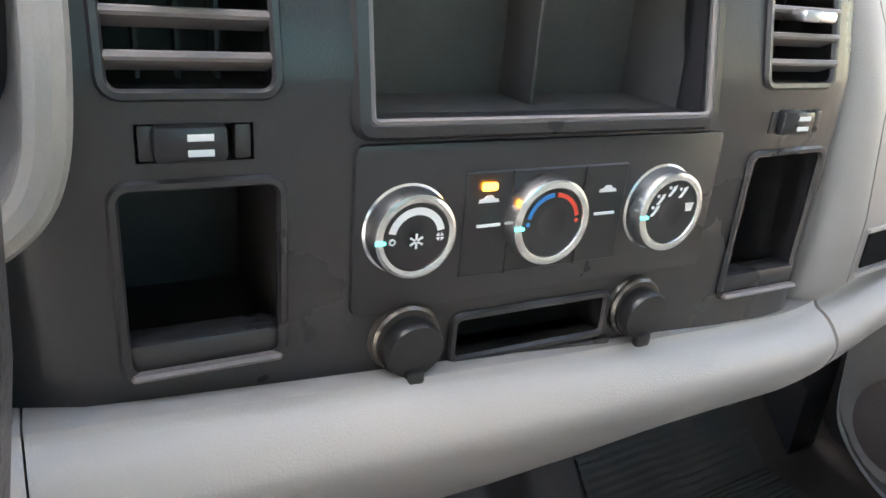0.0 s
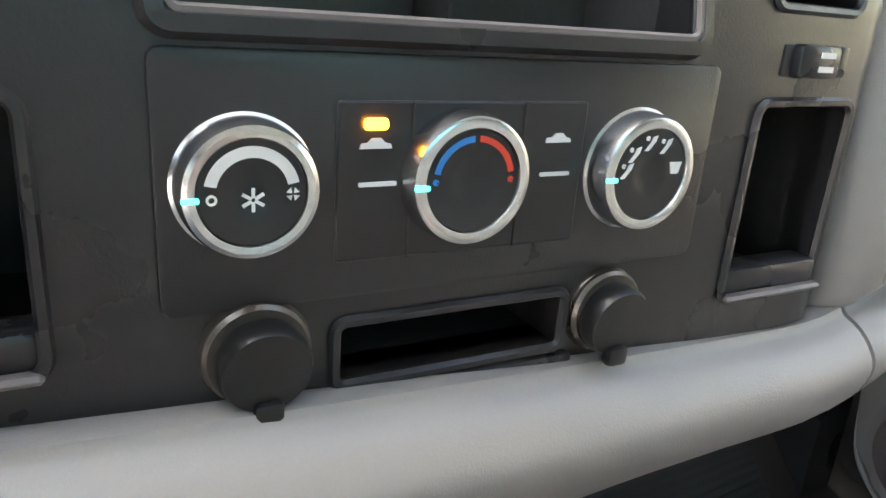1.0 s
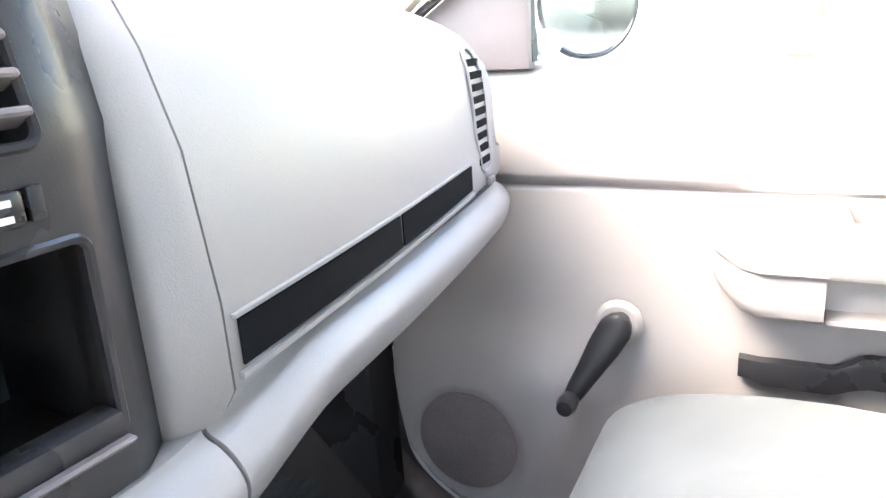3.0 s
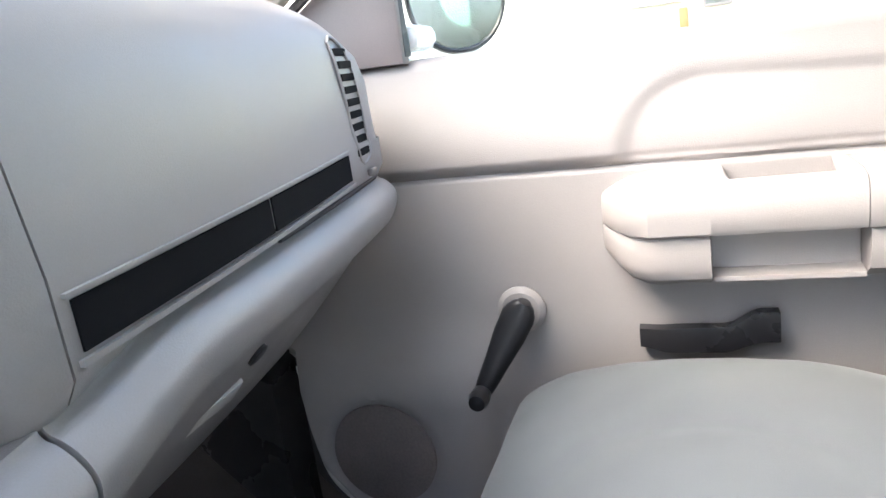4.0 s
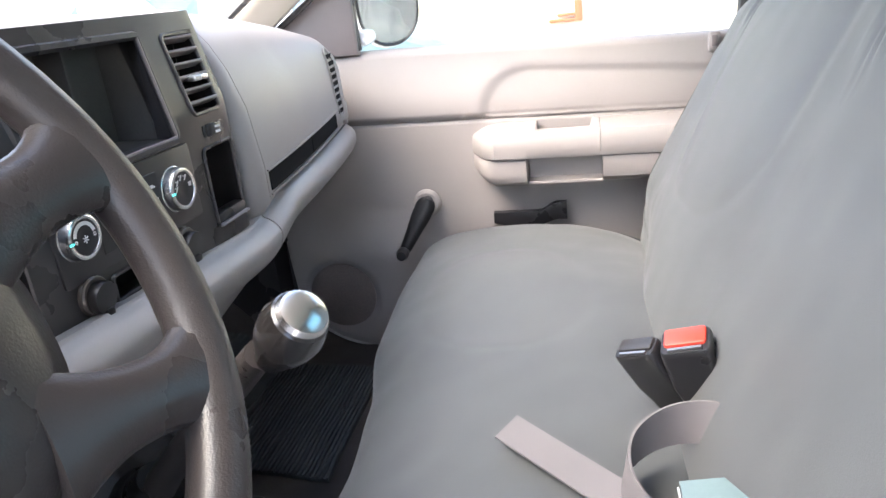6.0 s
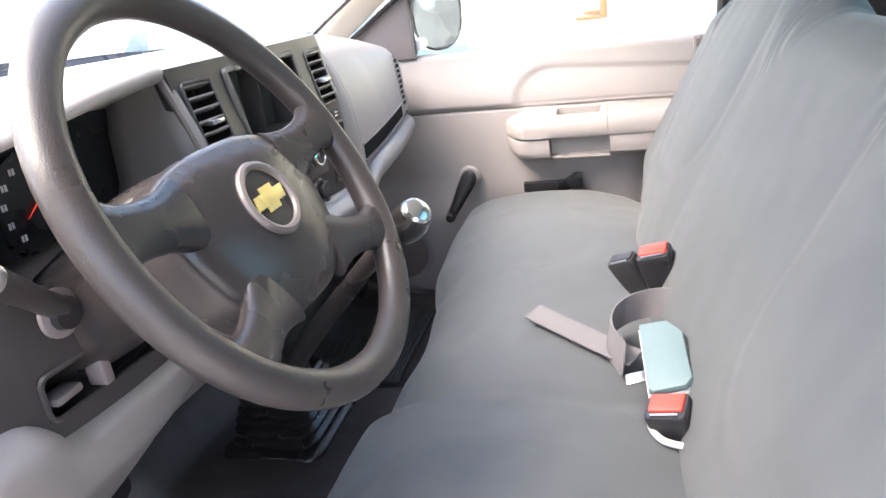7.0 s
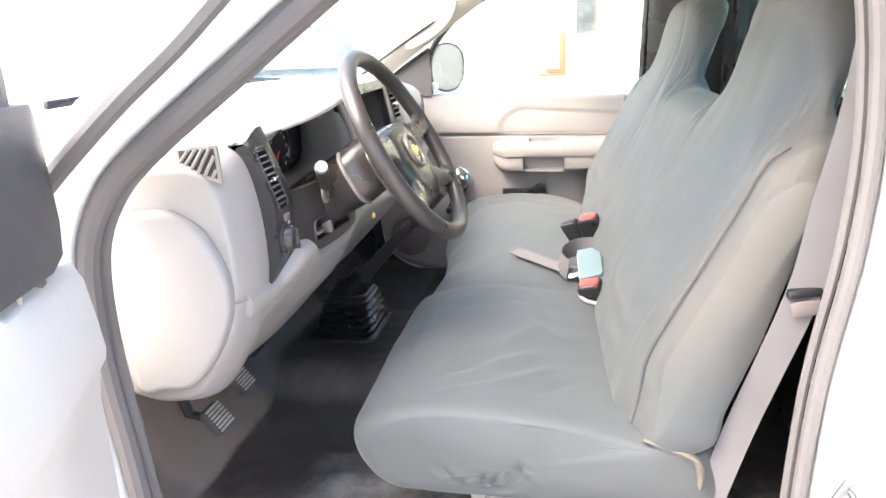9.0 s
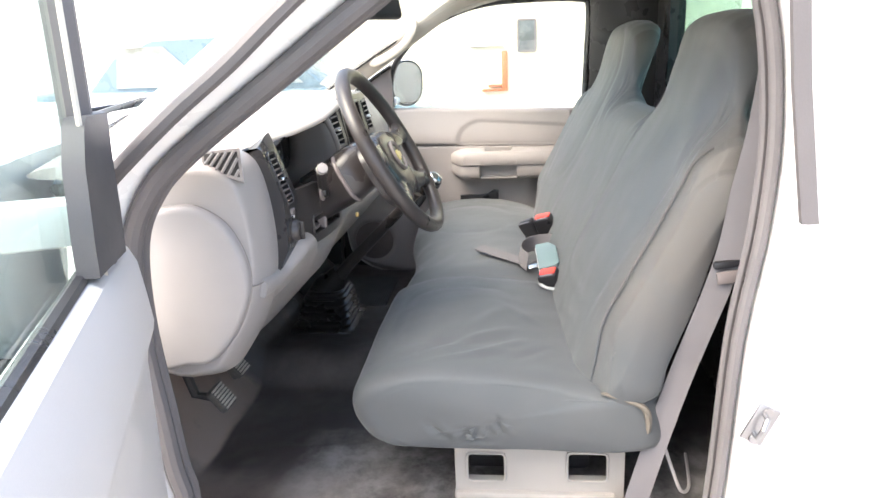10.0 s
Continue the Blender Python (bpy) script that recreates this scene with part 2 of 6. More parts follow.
MIRRORGLASS = material("mirror_silver", (0.9, 0.9, 0.9), 0.02, metal=1.0, bump=0.0, vary=0.0)
ASPHALT = material("yard_concrete", (0.42, 0.40, 0.37), 0.9, grain=60, bump=0.5, vary=0.15, blotch=0.8, stain=(0.3, 0.28, 0.25), stain_amount=0.5, stain_scale=0.6)
PLASTER = material("cream_plaster", (0.74, 0.68, 0.52), 0.9, grain=40, bump=0.3, vary=0.05, blotch=0.7)
WHITEWASH = material("whitewashed_plaster", (0.80, 0.79, 0.75), 0.9, grain=40, bump=0.3, vary=0.05, blotch=0.7)
ORANGE = material("orange_steel_paint", (0.50, 0.12, 0.035), 0.5, grain=60, bump=0.1, vary=0.1)
WINDOWGREY = material("grey_window_glass", (0.10, 0.11, 0.11), 0.25, grain=20, bump=0.0, vary=0.2)
CARGLASS = material("sky_lit_car_glass", (0.45, 0.52, 0.54), 0.08, metal=0.8, bump=0.0, vary=0.05)
CARBLUE = material("pale_blue_paint", (0.14, 0.21, 0.25), 0.3, bump=0.02, vary=0.05, coat=0.5)


# ---------------------------------------------------------------- mesh helpers
def finish(bm, name, mat, parent=None, label="", smooth=35):
    bmesh.ops.recalc_face_normals(bm, faces=bm.faces)
    me = bpy.data.meshes.new(name)
    bm.to_mesh(me)
    bm.free()
    if smooth:
        me.polygons.foreach_set("use_smooth", [True] * len(me.polygons))
        me.set_sharp_from_angle(angle=radians(smooth))
    me.materials.append(mat)
    ob = new(name, me)
    if parent:
        ob.parent = parent
    if label:
        ob["label"] = label
    return ob


def part(name, bm, mat, parent, label="", smooth=35):
    return finish(bm, name, mat, parent, label, smooth)


def thing(name, label, category, at=(0, 0, 0), group="", kind=""):
    """An Empty at the thing's base; its parts hang under it with their places written in world metres."""
    ob = new(name)
    ob.empty_display_size = 0.05
    tagged(ob, label, category, group, kind)
    return ob


def rbox(bm, c, s, r=0.003, seg=2, m=None):
    """A box round centre c, of size s, with rounded edges."""
    made = bmesh.ops.create_cube(bm, size=1.0)["verts"]
    bmesh.ops.scale(bm, vec=s, verts=made)
    if r:
        edges = list({e for v in made for e in v.link_edges})
        res = bmesh.ops.bevel(bm, geom=edges, offset=min(r, min(s) * 0.49), segments=seg, profile=0.5, affect="EDGES")
        made = list({v for f in res["faces"] for v in f.verts} | {v for v in made if v.is_valid})
    bmesh.ops.transform(bm, matrix=Matrix.Translation(c) @ (m or Matrix()), verts=made)
    return bm


def box(c, s, r=0.003, seg=2, m=None):
    return rbox(bmesh.new(), c, s, r, seg, m)


def loft(rings, closed=True, caps=True, bm=None):
    """Skin over rings of points, each ring with as many points."""
    bm = bm or bmesh.new()
    rows = [[bm.verts.new(p) for p in r] for r in rings]
    n = len(rows[0])
    for a, b in zip(rows, rows[1:]):
        for i in range(n if closed else n - 1):
            j = (i + 1) % n
            bm.faces.new((a[i], a[j], b[j], b[i]))
    if caps and closed:
        bm.faces.new(rows[0])
        bm.faces.new(list(reversed(rows[-1])))
    return bm


def tube(pts, r, n=8, closed=False, bm=None, flat=1.0, up=(0, 0, 1)):
    """A tube along points; flat squashes it along its second axis; r may be a list."""
    pts = [Vector(p) for p in pts]
    rings = []
    k = len(pts)
    side = None
    for i, p in enumerate(pts):
        a = pts[(i - 1) % k] if closed or i else p
        b = pts[(i + 1) % k] if closed or i < k - 1 else p
        d = (b - a).normalized()
        if side is None:
            u = Vector(up)
            if abs(u.dot(d)) > 0.95:
                u = Vector((1, 0, 0))
            side = u.cross(d).normalized()
        side = (side - d * side.dot(d)).normalized()
        w = d.cross(side)
        rad = r[i] if isinstance(r, (list, tuple)) else r
        rings.append([p + side * (math.cos(q) * rad) + w * (math.sin(q) * rad * flat) for q in [2 * math.pi * j / n for j in range(n)]])
    if closed:
        rings.append(rings[0])
    bm = loft(rings, True, not closed, bm)
    if closed:
        bmesh.ops.remove_doubles(bm, verts=bm.verts, dist=1e-6)
    return bm


def revolve(profile, n=32, m=None, bm=None):
    """Turns (radius, height) points round z, then places them by m."""
    own = bmesh.new()
    rings = []
    for r, h in profile:
        rings.append([Vector((math.cos(2 * math.pi * i / n) * r, math.sin(2 * math.pi * i / n) * r, h)) for i in range(n)])
    loft(rings, True, True, own)
    if m:
        own.transform(m)
    if bm:
        me = bpy.data.meshes.new("tmp")
        own.to_mesh(me)
        bm.from_mesh(me)
        bpy.data.meshes.remove(me)
        own.free()
        return bm
    return own


def prism(outline, depth, m=None, bevel=0.0, seg=2):
    """A flat outline (x, y) given a depth along z from 0 down to -depth, with its top edge rounded."""
    bm = bmesh.new()
    top = bm.faces.new([bm.verts.new((x, y, 0)) for x, y in outline])
    res = bmesh.ops.extrude_face_region(bm, geom=[top])
    low = [v for v in res["geom"] if isinstance(v, bmesh.types.BMVert)]
    bmesh.ops.translate(bm, vec=(0, 0, -depth), verts=low)
    if bevel:
        edges = [e for e in bm.edges if all(abs(v.co.z) < 1e-6 for v in e.verts)]
        bmesh.ops.bevel(bm, geom=edges, offset=bevel, segments=seg, profile=0.5, affect="EDGES")
    if m:
        bm.transform(m)
    return bm


def rounded(w, h, r, n=5, cx=0.0, cy=0.0):
    """The outline of a rectangle with round corners."""
    pts = []
    for sx, sy, a0 in ((1, 1, 0), (-1, 1, 90), (-1, -1, 180), (1, -1, 270)):
        for i in range(n + 1):
            a = radians(a0 + 90 * i / n)
            pts.append((cx + sx * (w / 2 - r) + math.cos(a) * r, cy + sy * (h / 2 - r) + math.sin(a) * r))
    return pts


def lerp(a, b, t):
    return a + (b - a) * t


def along(pts, x):
    """Straight steps through (x, value) pairs."""
    if x <= pts[0][0]:
        return pts[0][1]
    for (a, u), (b, v) in zip(pts, pts[1:]):
        if x <= b:
            return u + (v - u) * (x - a) / (b - a)
    return pts[-1][1]


def ease(a, b, x):
    q = min(1, max(0, (x - a) / (b - a)))
    return q * q * (3 - 2 * q)


def curve_pts(pts, per=6, closed=False):
    """A smooth line through points."""
    p = [Vector(q) for q in pts]
    out = []
    n = len(p)
    for i in range(n if closed else n - 1):
        a, b, c, d = (p[(i - 1) % n] if closed or i else p[0]), p[i], p[(i + 1) % n], (p[(i + 2) % n] if closed or i + 2 < n else p[-1])
        for k in range(per):
            t = k / per
            out.append(0.5 * (2 * b + (c - a) * t + (2 * a - 5 * b + 4 * c - d) * t * t + (3 * b - 3 * c + d - a) * t ** 3))
    if not closed:
        out.append(p[-1])
    return out


def ribbon(pts, widths, thick, bm=None, up=(0, 0, 1)):
    """A flat band along points; widths is a vector, or one per point, giving its half-width direction."""
    bm = bm or bmesh.new()
    pts = [Vector(p) for p in pts]
    rings = []
    for i, p in enumerate(pts):
        w = Vector(widths[i] if isinstance(widths, list) else widths)
        d = (pts[min(i + 1, len(pts) - 1)] - pts[max(i - 1, 0)]).normalized()
        n = d.cross(w).normalized() * thick / 2
        rings.append([p + w + n, p + w - n, p - w - n, p - w + n])
    return loft(rings, True, True, bm)


def plate(xs, zs, holes, face, depth):
    """An upright plate at y = face(x, z), facing -y, with rectangular holes cut right through; its walls are depth deep."""
    xs = sorted({round(v, 5) for v in list(xs) + [h[i] for h in holes for i in (0, 1)]})
    zs = sorted({round(v, 5) for v in list(zs) + [h[i] for h in holes for i in (2, 3)]})
    bm = bmesh.new()
    front, back = {}, {}
    for x in xs:
        for z in zs:
            y = face(x, z)
            front[x, z] = bm.verts.new((x, y, z))
            back[x, z] = bm.verts.new((x, y + depth, z))

    def solid(i, j):
        if not (0 <= i < len(xs) - 1 and 0 <= j < len(zs) - 1):
            return False
        cx, cz = (xs[i] + xs[i + 1]) / 2, (zs[j] + zs[j + 1]) / 2
        return not any(a < cx < b and c < cz < d for a, b, c, d in holes)

    for i in range(len(xs) - 1):
        for j in range(len(zs) - 1):
            if not solid(i, j):
                continue
            a, b, c, d = (xs[i], zs[j]), (xs[i + 1], zs[j]), (xs[i + 1], zs[j + 1]), (xs[i], zs[j + 1])
            bm.faces.new((front[a], front[b], front[c], front[d]))
            bm.faces.new((back[d], back[c], back[b], back[a]))
            for (p, q), (ii, jj) in (((a, b), (i, j - 1)), ((b, c), (i + 1, j)), ((c, d), (i, j + 1)), ((d, a), (i - 1, j))):
                if not solid(ii, jj):
                    bm.faces.new((front[q], front[p], back[p], back[q]))
    bmesh.ops.delete(bm, geom=[v for v in bm.verts if not v.link_faces], context="VERTS")
    return bm


def rim(x0, x1, z0, z1, y, r=0.006, t=0.0022):
    """A raised round-cornered bead round an upright opening at y."""
    o = rounded(x1 - x0, z1 - z0, r, 4, (x0 + x1) / 2, (z0 + z1) / 2)
    ys = y if callable(y) else (lambda x, z: y)
    return tube([(a, ys(a, b), b) for a, b in o], t, 6, True, up=(0, 1, 0))


def bin_(x0, x1, z0, z1, y, deep, wall=0.003, drop=0.0):
    """An open-fronted box behind an upright opening: floor, roof, two sides and a back."""

    def rect(g, yy):
        return [(x0 - g, yy, z0 - g), (x1 + g, yy, z0 - g), (x1 + g, yy, z1 + g), (x0 - g, yy, z1 + g)]

    return loft([rect(wall, y + deep + wall), rect(wall, y), rect(0, y), rect(0, y + deep)])

# ---------------------------------------------------------------- the cab as a setting
def add_structure(name, bm, mat, label, smooth=35):
    ob = finish(bm, name, mat, None, "", smooth)
    return tagged(ob, label, "", "", "structure")


# yard outside
bm = bmesh.new()
bmesh.ops.create_grid(bm, x_segments=24, y_segments=24, size=400)
bmesh.ops.translate(bm, vec=(0, 0, -0.62), verts=bm.verts)
add_structure("ground", bm, ASPHALT, "pale sunlit concrete yard round the truck")


def floor_z(x, y):
    hump = 0.085 * (1 - ease(0.155, 0.275, abs(x - 0.05))) * ease(0.15, 0.45, y)
    toe = 1.05 * max(0.0, y - 0.735)
    ridge = 0.004 * math.exp(-((x + 0.222) / 0.010) ** 2) + 0.003 * math.exp(-((x + 0.457 - 0.03 * math.sin(y * 9)) / 0.012) ** 2) * ease(0.66, 0.55, y)
    ridge += 0.005 * math.exp(-((y - 0.722) / 0.007) ** 2) * ease(-0.25, -0.21, x) * ease(0.0, -0.06, x)
    return 0.03 + hump + toe + ridge + 0.004 * noise.noise((x * 9, y * 9, 0)) + 0.003 * noise.noise((x * 23, y * 23, 3))


bm = bmesh.new()
NX, NY = 180, 120
g = [[bm.verts.new((lerp(-0.84, 0.918, i / NX), lerp(-0.48, 1.10, j / NY), 0)) for j in range(NY + 1)] for i in range(NX + 1)]
for row in g:
    for v in row:
        v.co.z = floor_z(v.co.x, v.co.y)
for i in range(NX):
    for j in range(NY):
        bm.faces.new((g[i][j], g[i + 1][j], g[i + 1][j + 1], g[i][j + 1]))
res = bmesh.ops.extrude_face_region(bm, geom=list(bm.faces))
bmesh.ops.translate(bm, vec=(0, 0, -0.03), verts=[v for v in res["geom"] if isinstance(v, bmesh.types.BMVert)])
add_structure("floor", bm, RUBBERMAT, "black moulded rubber floor covering, scuffed and dusty", 60)

# firewall, rear wall, roof
add_structure("wall_front", box((0, 1.10, 0.36), (1.72, 0.04, 0.76), 0.01), PITCH, "dark firewall below the dashboard")
bm = plate([-0.86, 0.88], [0.0, 1.10], [(-0.60, 0.62, 0.757, 1.03)], lambda x, z: -0.47, -0.05)
add_structure("wall_rear", bm, CHARCOAL, "dark trimmed rear wall of the cab with its window opening")
pane = finish(box((0.01, -0.50, 0.893), (1.22, 0.006, 0.275), 0), "window_rear", GREENGLASS)
pane.visible_shadow = False
tagged(pane, "green tinted rear window pane", "window", "", "structure")


def roof_rings(z0):
    rings = []
    for i in range(17):
        x = lerp(-0.84, 0.86, i / 16)
        c = 1 - abs((x - 0.01) / 0.85) ** 4
        rings.append([(x, y, z0 + 0.05 * c + 0.02 * math.sin(math.pi * (y + 0.5) / 0.85)) for y in np.linspace(-0.5, 0.24, 9)])
    return rings


bm = loft(roof_rings(1.07), False, False)
res = bmesh.ops.extrude_face_region(bm, geom=list(bm.faces))
bmesh.ops.translate(bm, vec=(0, 0, 0.04), verts=[v for v in res["geom"] if isinstance(v, bmesh.types.BMVert)])
add_structure("ceiling", bm, HEADLINER, "pale cloth headliner under the cab roof")

# windscreen with a dark printed lower band, and the bonnet beyond
WS = [(0.93, 0.79), (0.74, 0.89), (0.52, 0.99), (0.24, 1.10)]
rings = []
for i in range(13):
    x = lerp(-0.76, 0.78, i / 12)
    b = 0.10 * (x / 0.77) ** 2
    drop = 0.085 * (abs(x) / 0.75) ** 2.8
    rings.append([(x, y - b, z - drop * (1.10 - z) / 0.31) for y, z in WS])
bm = loft(rings, False, False)
bmesh.ops.solidify(bm, geom=bm.faces, thickness=0.005)
ws = finish(bm, "windscreen", WINDSCREEN)
ws.visible_shadow = False
tagged(ws, "clear laminated windscreen", "windscreen", "", "structure")
bm = tube([(lerp(-0.76, 0.78, i / 12), 0.925 - 0.10 * ((lerp(-0.76, 0.78, i / 12)) / 0.77) ** 2, 0.788 - 0.085 * (abs(lerp(-0.76, 0.78, i / 12)) / 0.75) ** 2.8) for i in range(13)], 0.014, 6)
for sx in (-0.755, 0.775):
    edge = [(sx, y - 0.10, z - 0.09 * (1.10 - z) / 0.31 - 0.004) for y, z in WS]
    add_structure("trim_side", tube(curve_pts(edge, 4), 0.007, 6), BLACKRUBBER, "black seal along the side of the windscreen")
add_structure("trim", bm, BLACKRUBBER, "black rubber strip along the foot of the windscreen")
rings = []
for i in range(13):
    x = lerp(-0.92, 0.94, i / 12)
    rings.append([(x, y, z - 0.05 * abs(x / 0.9) ** 3) for y, z in ((0.97, 0.76), (1.3, 0.79), (1.9, 0.77), (2.2, 0.70), (2.25, 0.3), (1.0, 0.3))])
bonnet = thing("truck_bonnet", "white painted truck bonnet beyond the windscreen", "bonnet")
part("panel", loft(rings), PAINT, bonnet)
wiper = thing("windscreen_wiper", "black wiper resting at the foot of the windscreen", "wiper")
part("arm", tube([(0.15, 0.97, 0.80), (-0.25, 0.93, 0.815), (-0.55, 0.86, 0.81)], 0.006, 6), BLACKRUBBER, wiper)
part("blade", box((-0.30, 0.925, 0.808), (0.5, 0.012, 0.016), 0.004), BLACKRUBBER, wiper)


# ---------------------------------------------------------------- driver's side door opening
def opening_path(x, grow=0.0):
    p = [(0.55 + grow * 0.6, 0.02 - grow), (0.626 + grow, 0.184), (0.644 + grow, 0.34), (0.655 + grow, 0.50), (0.645 + grow, 0.63), (0.605 + grow, 0.713 + grow * 0.5),
         (0.541 + grow * 0.8, 0.774 + grow * 0.7), (0.40 + grow * 0.7, 0.873 + grow * 0.8), (0.255 + grow * 0.6, 0.974 + grow * 0.9), (0.13 + grow * 0.3, 1.05 + grow), (-0.05, 1.075 + grow),
         (-0.24, 1.055 + grow), (-0.293 - grow, 0.958), (-0.316 - grow, 0.80), (-0.312 - grow, 0.646), (-0.290 - grow, 0.468), (-0.276 - grow, 0.187), (-0.25 - grow, 0.05 - grow * 0.5), (-0.18, -0.02 - grow)]
    return curve_pts([(x, a, b) for a, b in p], 5, True)


seal = thing("door_seal", "dark grey rubber door seal round the open driver's doorway", "door seal")
part("bulb", tube(opening_path(-0.872), [lerp(0.0095, 0.0165, ease(-0.22, 0.05, p.y)) for p in opening_path(-0.872)], 10, True, up=(1, 0, 0)), RUBBER, seal)
part("lip", tube(opening_path(-0.852, -0.009), [lerp(0.006, 0.010, ease(-0.22, 0.05, p.y)) for p in opening_path(-0.852)], 8, True, up=(1, 0, 0)), RUBBER, seal)

# white body pillar: a skin between the seal and the outer edge of the body
inner, mid, outer = opening_path(-0.868, 0.010), opening_path(-0.885, 0.022), opening_path(-0.925, 0.040)
far = opening_path(-0.925, 0.075)
bm = bmesh.new()
rows = [[bm.verts.new(p) for p in r] for r in (inner, mid, outer, far)]
n = len(inner)
for a, b in zip(rows, rows[1:]):
    for i in range(n):
        j = (i + 1) % n
        bm.faces.new((a[i], a[j], b[j], b[i]))
body = add_structure("wall_left", bm, PAINT, "white painted door frame of the truck body round the open doorway", 50)
body.modifiers.new("thick", "SOLIDIFY").thickness = 0.012

# white rear pillar face with the latch striker, behind the doorway
rings = []
for k in range(9):
    y = lerp(-0.33, -1.25, k / 8)
    xx = -0.862 - 0.09 * (1 - ease(-0.75, -0.35, y))
    rings.append([(xx, y, z) for z in np.linspace(-0.25, 1.10, 12)] + [(xx + 0.04, y, z) for z in np.linspace(1.10, -0.25, 12)])
add_structure("wall_left_rear", loft(rings), PAINT, "white painted rear door pillar and cab corner")
striker = thing("door_striker", "steel door latch striker bolted to the white pillar", "latch")
part("plate", box((-0.934, -0.312, 0.365), (0.006, 0.034, 0.062), 0.003, m=Euler((radians(25), 0, 0)).to_matrix().to_4x4()), STEEL, striker)
part("loop", tube([(-0.934, -0.316, 0.384), (-0.954, -0.315, 0.383), (-0.960, -0.308, 0.370), (-0.954, -0.303, 0.354), (-0.934, -0.303, 0.352)], 0.004, 8), STEEL, striker)
for dz in (0.022, -0.022):
    part("bolt", revolve([(0.001, 0.004), (0.007, 0.004), (0.008, 0.0)], 10, pose(-0.938, -0.312 + dz * -0.4, 0.365 + dz, 0, -90, 0)), STEEL, striker)
strip = finish(ribbon([(-0.936, -0.300, 1.05), (-0.936, -0.322, 0.85), (-0.936, -0.349, 0.669)], (0, 0.011, 0), 0.012), "pillar_strip", RUBBER)
tagged(strip, "grey rubber strip on the white door pillar", "trim", "", "structure")

# sill
add_structure("sill_right", box((0.945, 0.17, 0.12), (0.05, 1.30, 0.52), 0.01), PITCH, "dark body sill behind the passenger door")
add_structure("sill", box((-0.865, 0.15, -0.02), (0.11, 0.90, 0.05), 0.012), CHARCOAL, "dark plastic door sill plate")
add_structure("sill_outer", box((-0.90, 0.10, -0.20), (0.10, 1.4, 0.32), 0.03), PAINT, "white painted rocker panel under the doorway")
# kick panel ahead of the door opening
rings = []
for z in np.linspace(0.0, 0.40, 8):
    rings.append([(-0.835, 0.67, z), (-0.80, 0.75, z), (-0.80, 1.08, z), (-0.86, 1.08, z), (-0.86, 0.67, z)])
add_structure("kick_panel", loft(rings), CHARCOAL, "dark grey kick panel ahead of the doorway")
rings = []
for z in np.linspace(0.0, 0.70, 8):
    rings.append([(0.80, 0.74, z), (0.80, 1.08, z), (0.87, 1.08, z), (0.87, 0.74, z)])
add_structure("kick_panel_right", loft(rings), CHARCOAL, "dark kick panel on the passenger side")


# pillar trims between windscreen and side windows
def pillar(side, rows):
    rings = []
    for y, z, w in rows:
        x = side * lerp(0.83, 0.78, ease(0.70, 1.08, z))
        rings.append([(x + side * 0.03, y - 0.02, z), (x, y - 0.025, z), (x - side * 0.012, y - 0.016, z + w * 0.10), (x - side * 0.030, y + w * 0.15, z + w * 0.30), (x - side * 0.035, y + w * 0.4, z + w * 0.45), (x - side * 0.02, y + w * 1.2, z + w * 0.8), (x + side * 0.03, y + w, z + w * 0.8)])
    return loft(rings)


add_structure("pillar_trim_left", pillar(-1, ((0.70, 0.72, 0.05), (0.60, 0.785, 0.045), (0.42, 0.905, 0.042), (0.26, 1.01, 0.042), (0.12, 1.075, 0.05))), BEIGETRIM, "cream pillar trim beside the windscreen")
add_structure("pillar_trim_right", pillar(1, ((0.70, 0.735, 0.062), (0.60, 0.805, 0.062), (0.50, 0.868, 0.062), (0.42, 0.922, 0.060), (0.26, 1.026, 0.055), (0.12, 1.085, 0.05))), BEIGETRIM, "cream pillar trim beside the windscreen")
handle = thing("grab_handle", "cream moulded grab handle on the windscreen pillar", "grab handle")
part("grip", tube(curve_pts([(0.790, 0.555, 0.853), (0.752, 0.525, 0.862), (0.733, 0.485, 0.880), (0.728, 0.440, 0.908), (0.730, 0.410, 0.942), (0.742, 0.400, 0.975), (0.780, 0.405, 1.000)], 5), 0.0125, 10, flat=1.25), BEIGETRIM, handle)
part("mount", box((0.788, 0.553, 0.855), (0.03, 0.040, 0.034), 0.012), BEIGETRIM, handle)
part("mount", box((0.782, 0.402, 0.998), (0.03, 0.036, 0.036), 0.012), BEIGETRIM, handle)

# passenger side rear pillar and header above the window
rings = []
for z in np.linspace(0.0, 1.10, 10):
    rings.append([(0.85, -0.235, z), (0.83, -0.27, z), (0.83, -0.48, z), (0.90, -0.48, z), (0.90, -0.235, z)])
add_structure("wall_right_rear", loft(rings), CHARCOAL, "dark trimmed rear pillar beside the passenger seat")
bm = tube(curve_pts([(0.86, 0.30, 1.03), (0.86, 0.10, 1.085), (0.86, -0.10, 1.09), (0.86, -0.30, 1.08)], 4), 0.03, 8)
add_structure("header_right", bm, HEADLINER, "pale header trim above the passenger window")

mirror_in = thing("rear_view_mirror", "black interior rear-view mirror hanging from the windscreen", "mirror")
part("housing", box((0.0, 0.41, 1.012), (0.24, 0.03, 0.064), 0.014, 3, m=Euler((radians(-12), 0, radians(-30))).to_matrix().to_4x4()), SMOOTHBLACK, mirror_in)
part("stem", tube([(0.0, 0.425, 1.02), (0.005, 0.45, 1.05), (0.01, 0.46, 1.07)], 0.008, 8), SMOOTHBLACK, mirror_in)

# ---------------------------------------------------------------- dashboard
dash = thing("dashboard", "light grey moulded dashboard with charcoal control panels", "dashboard")


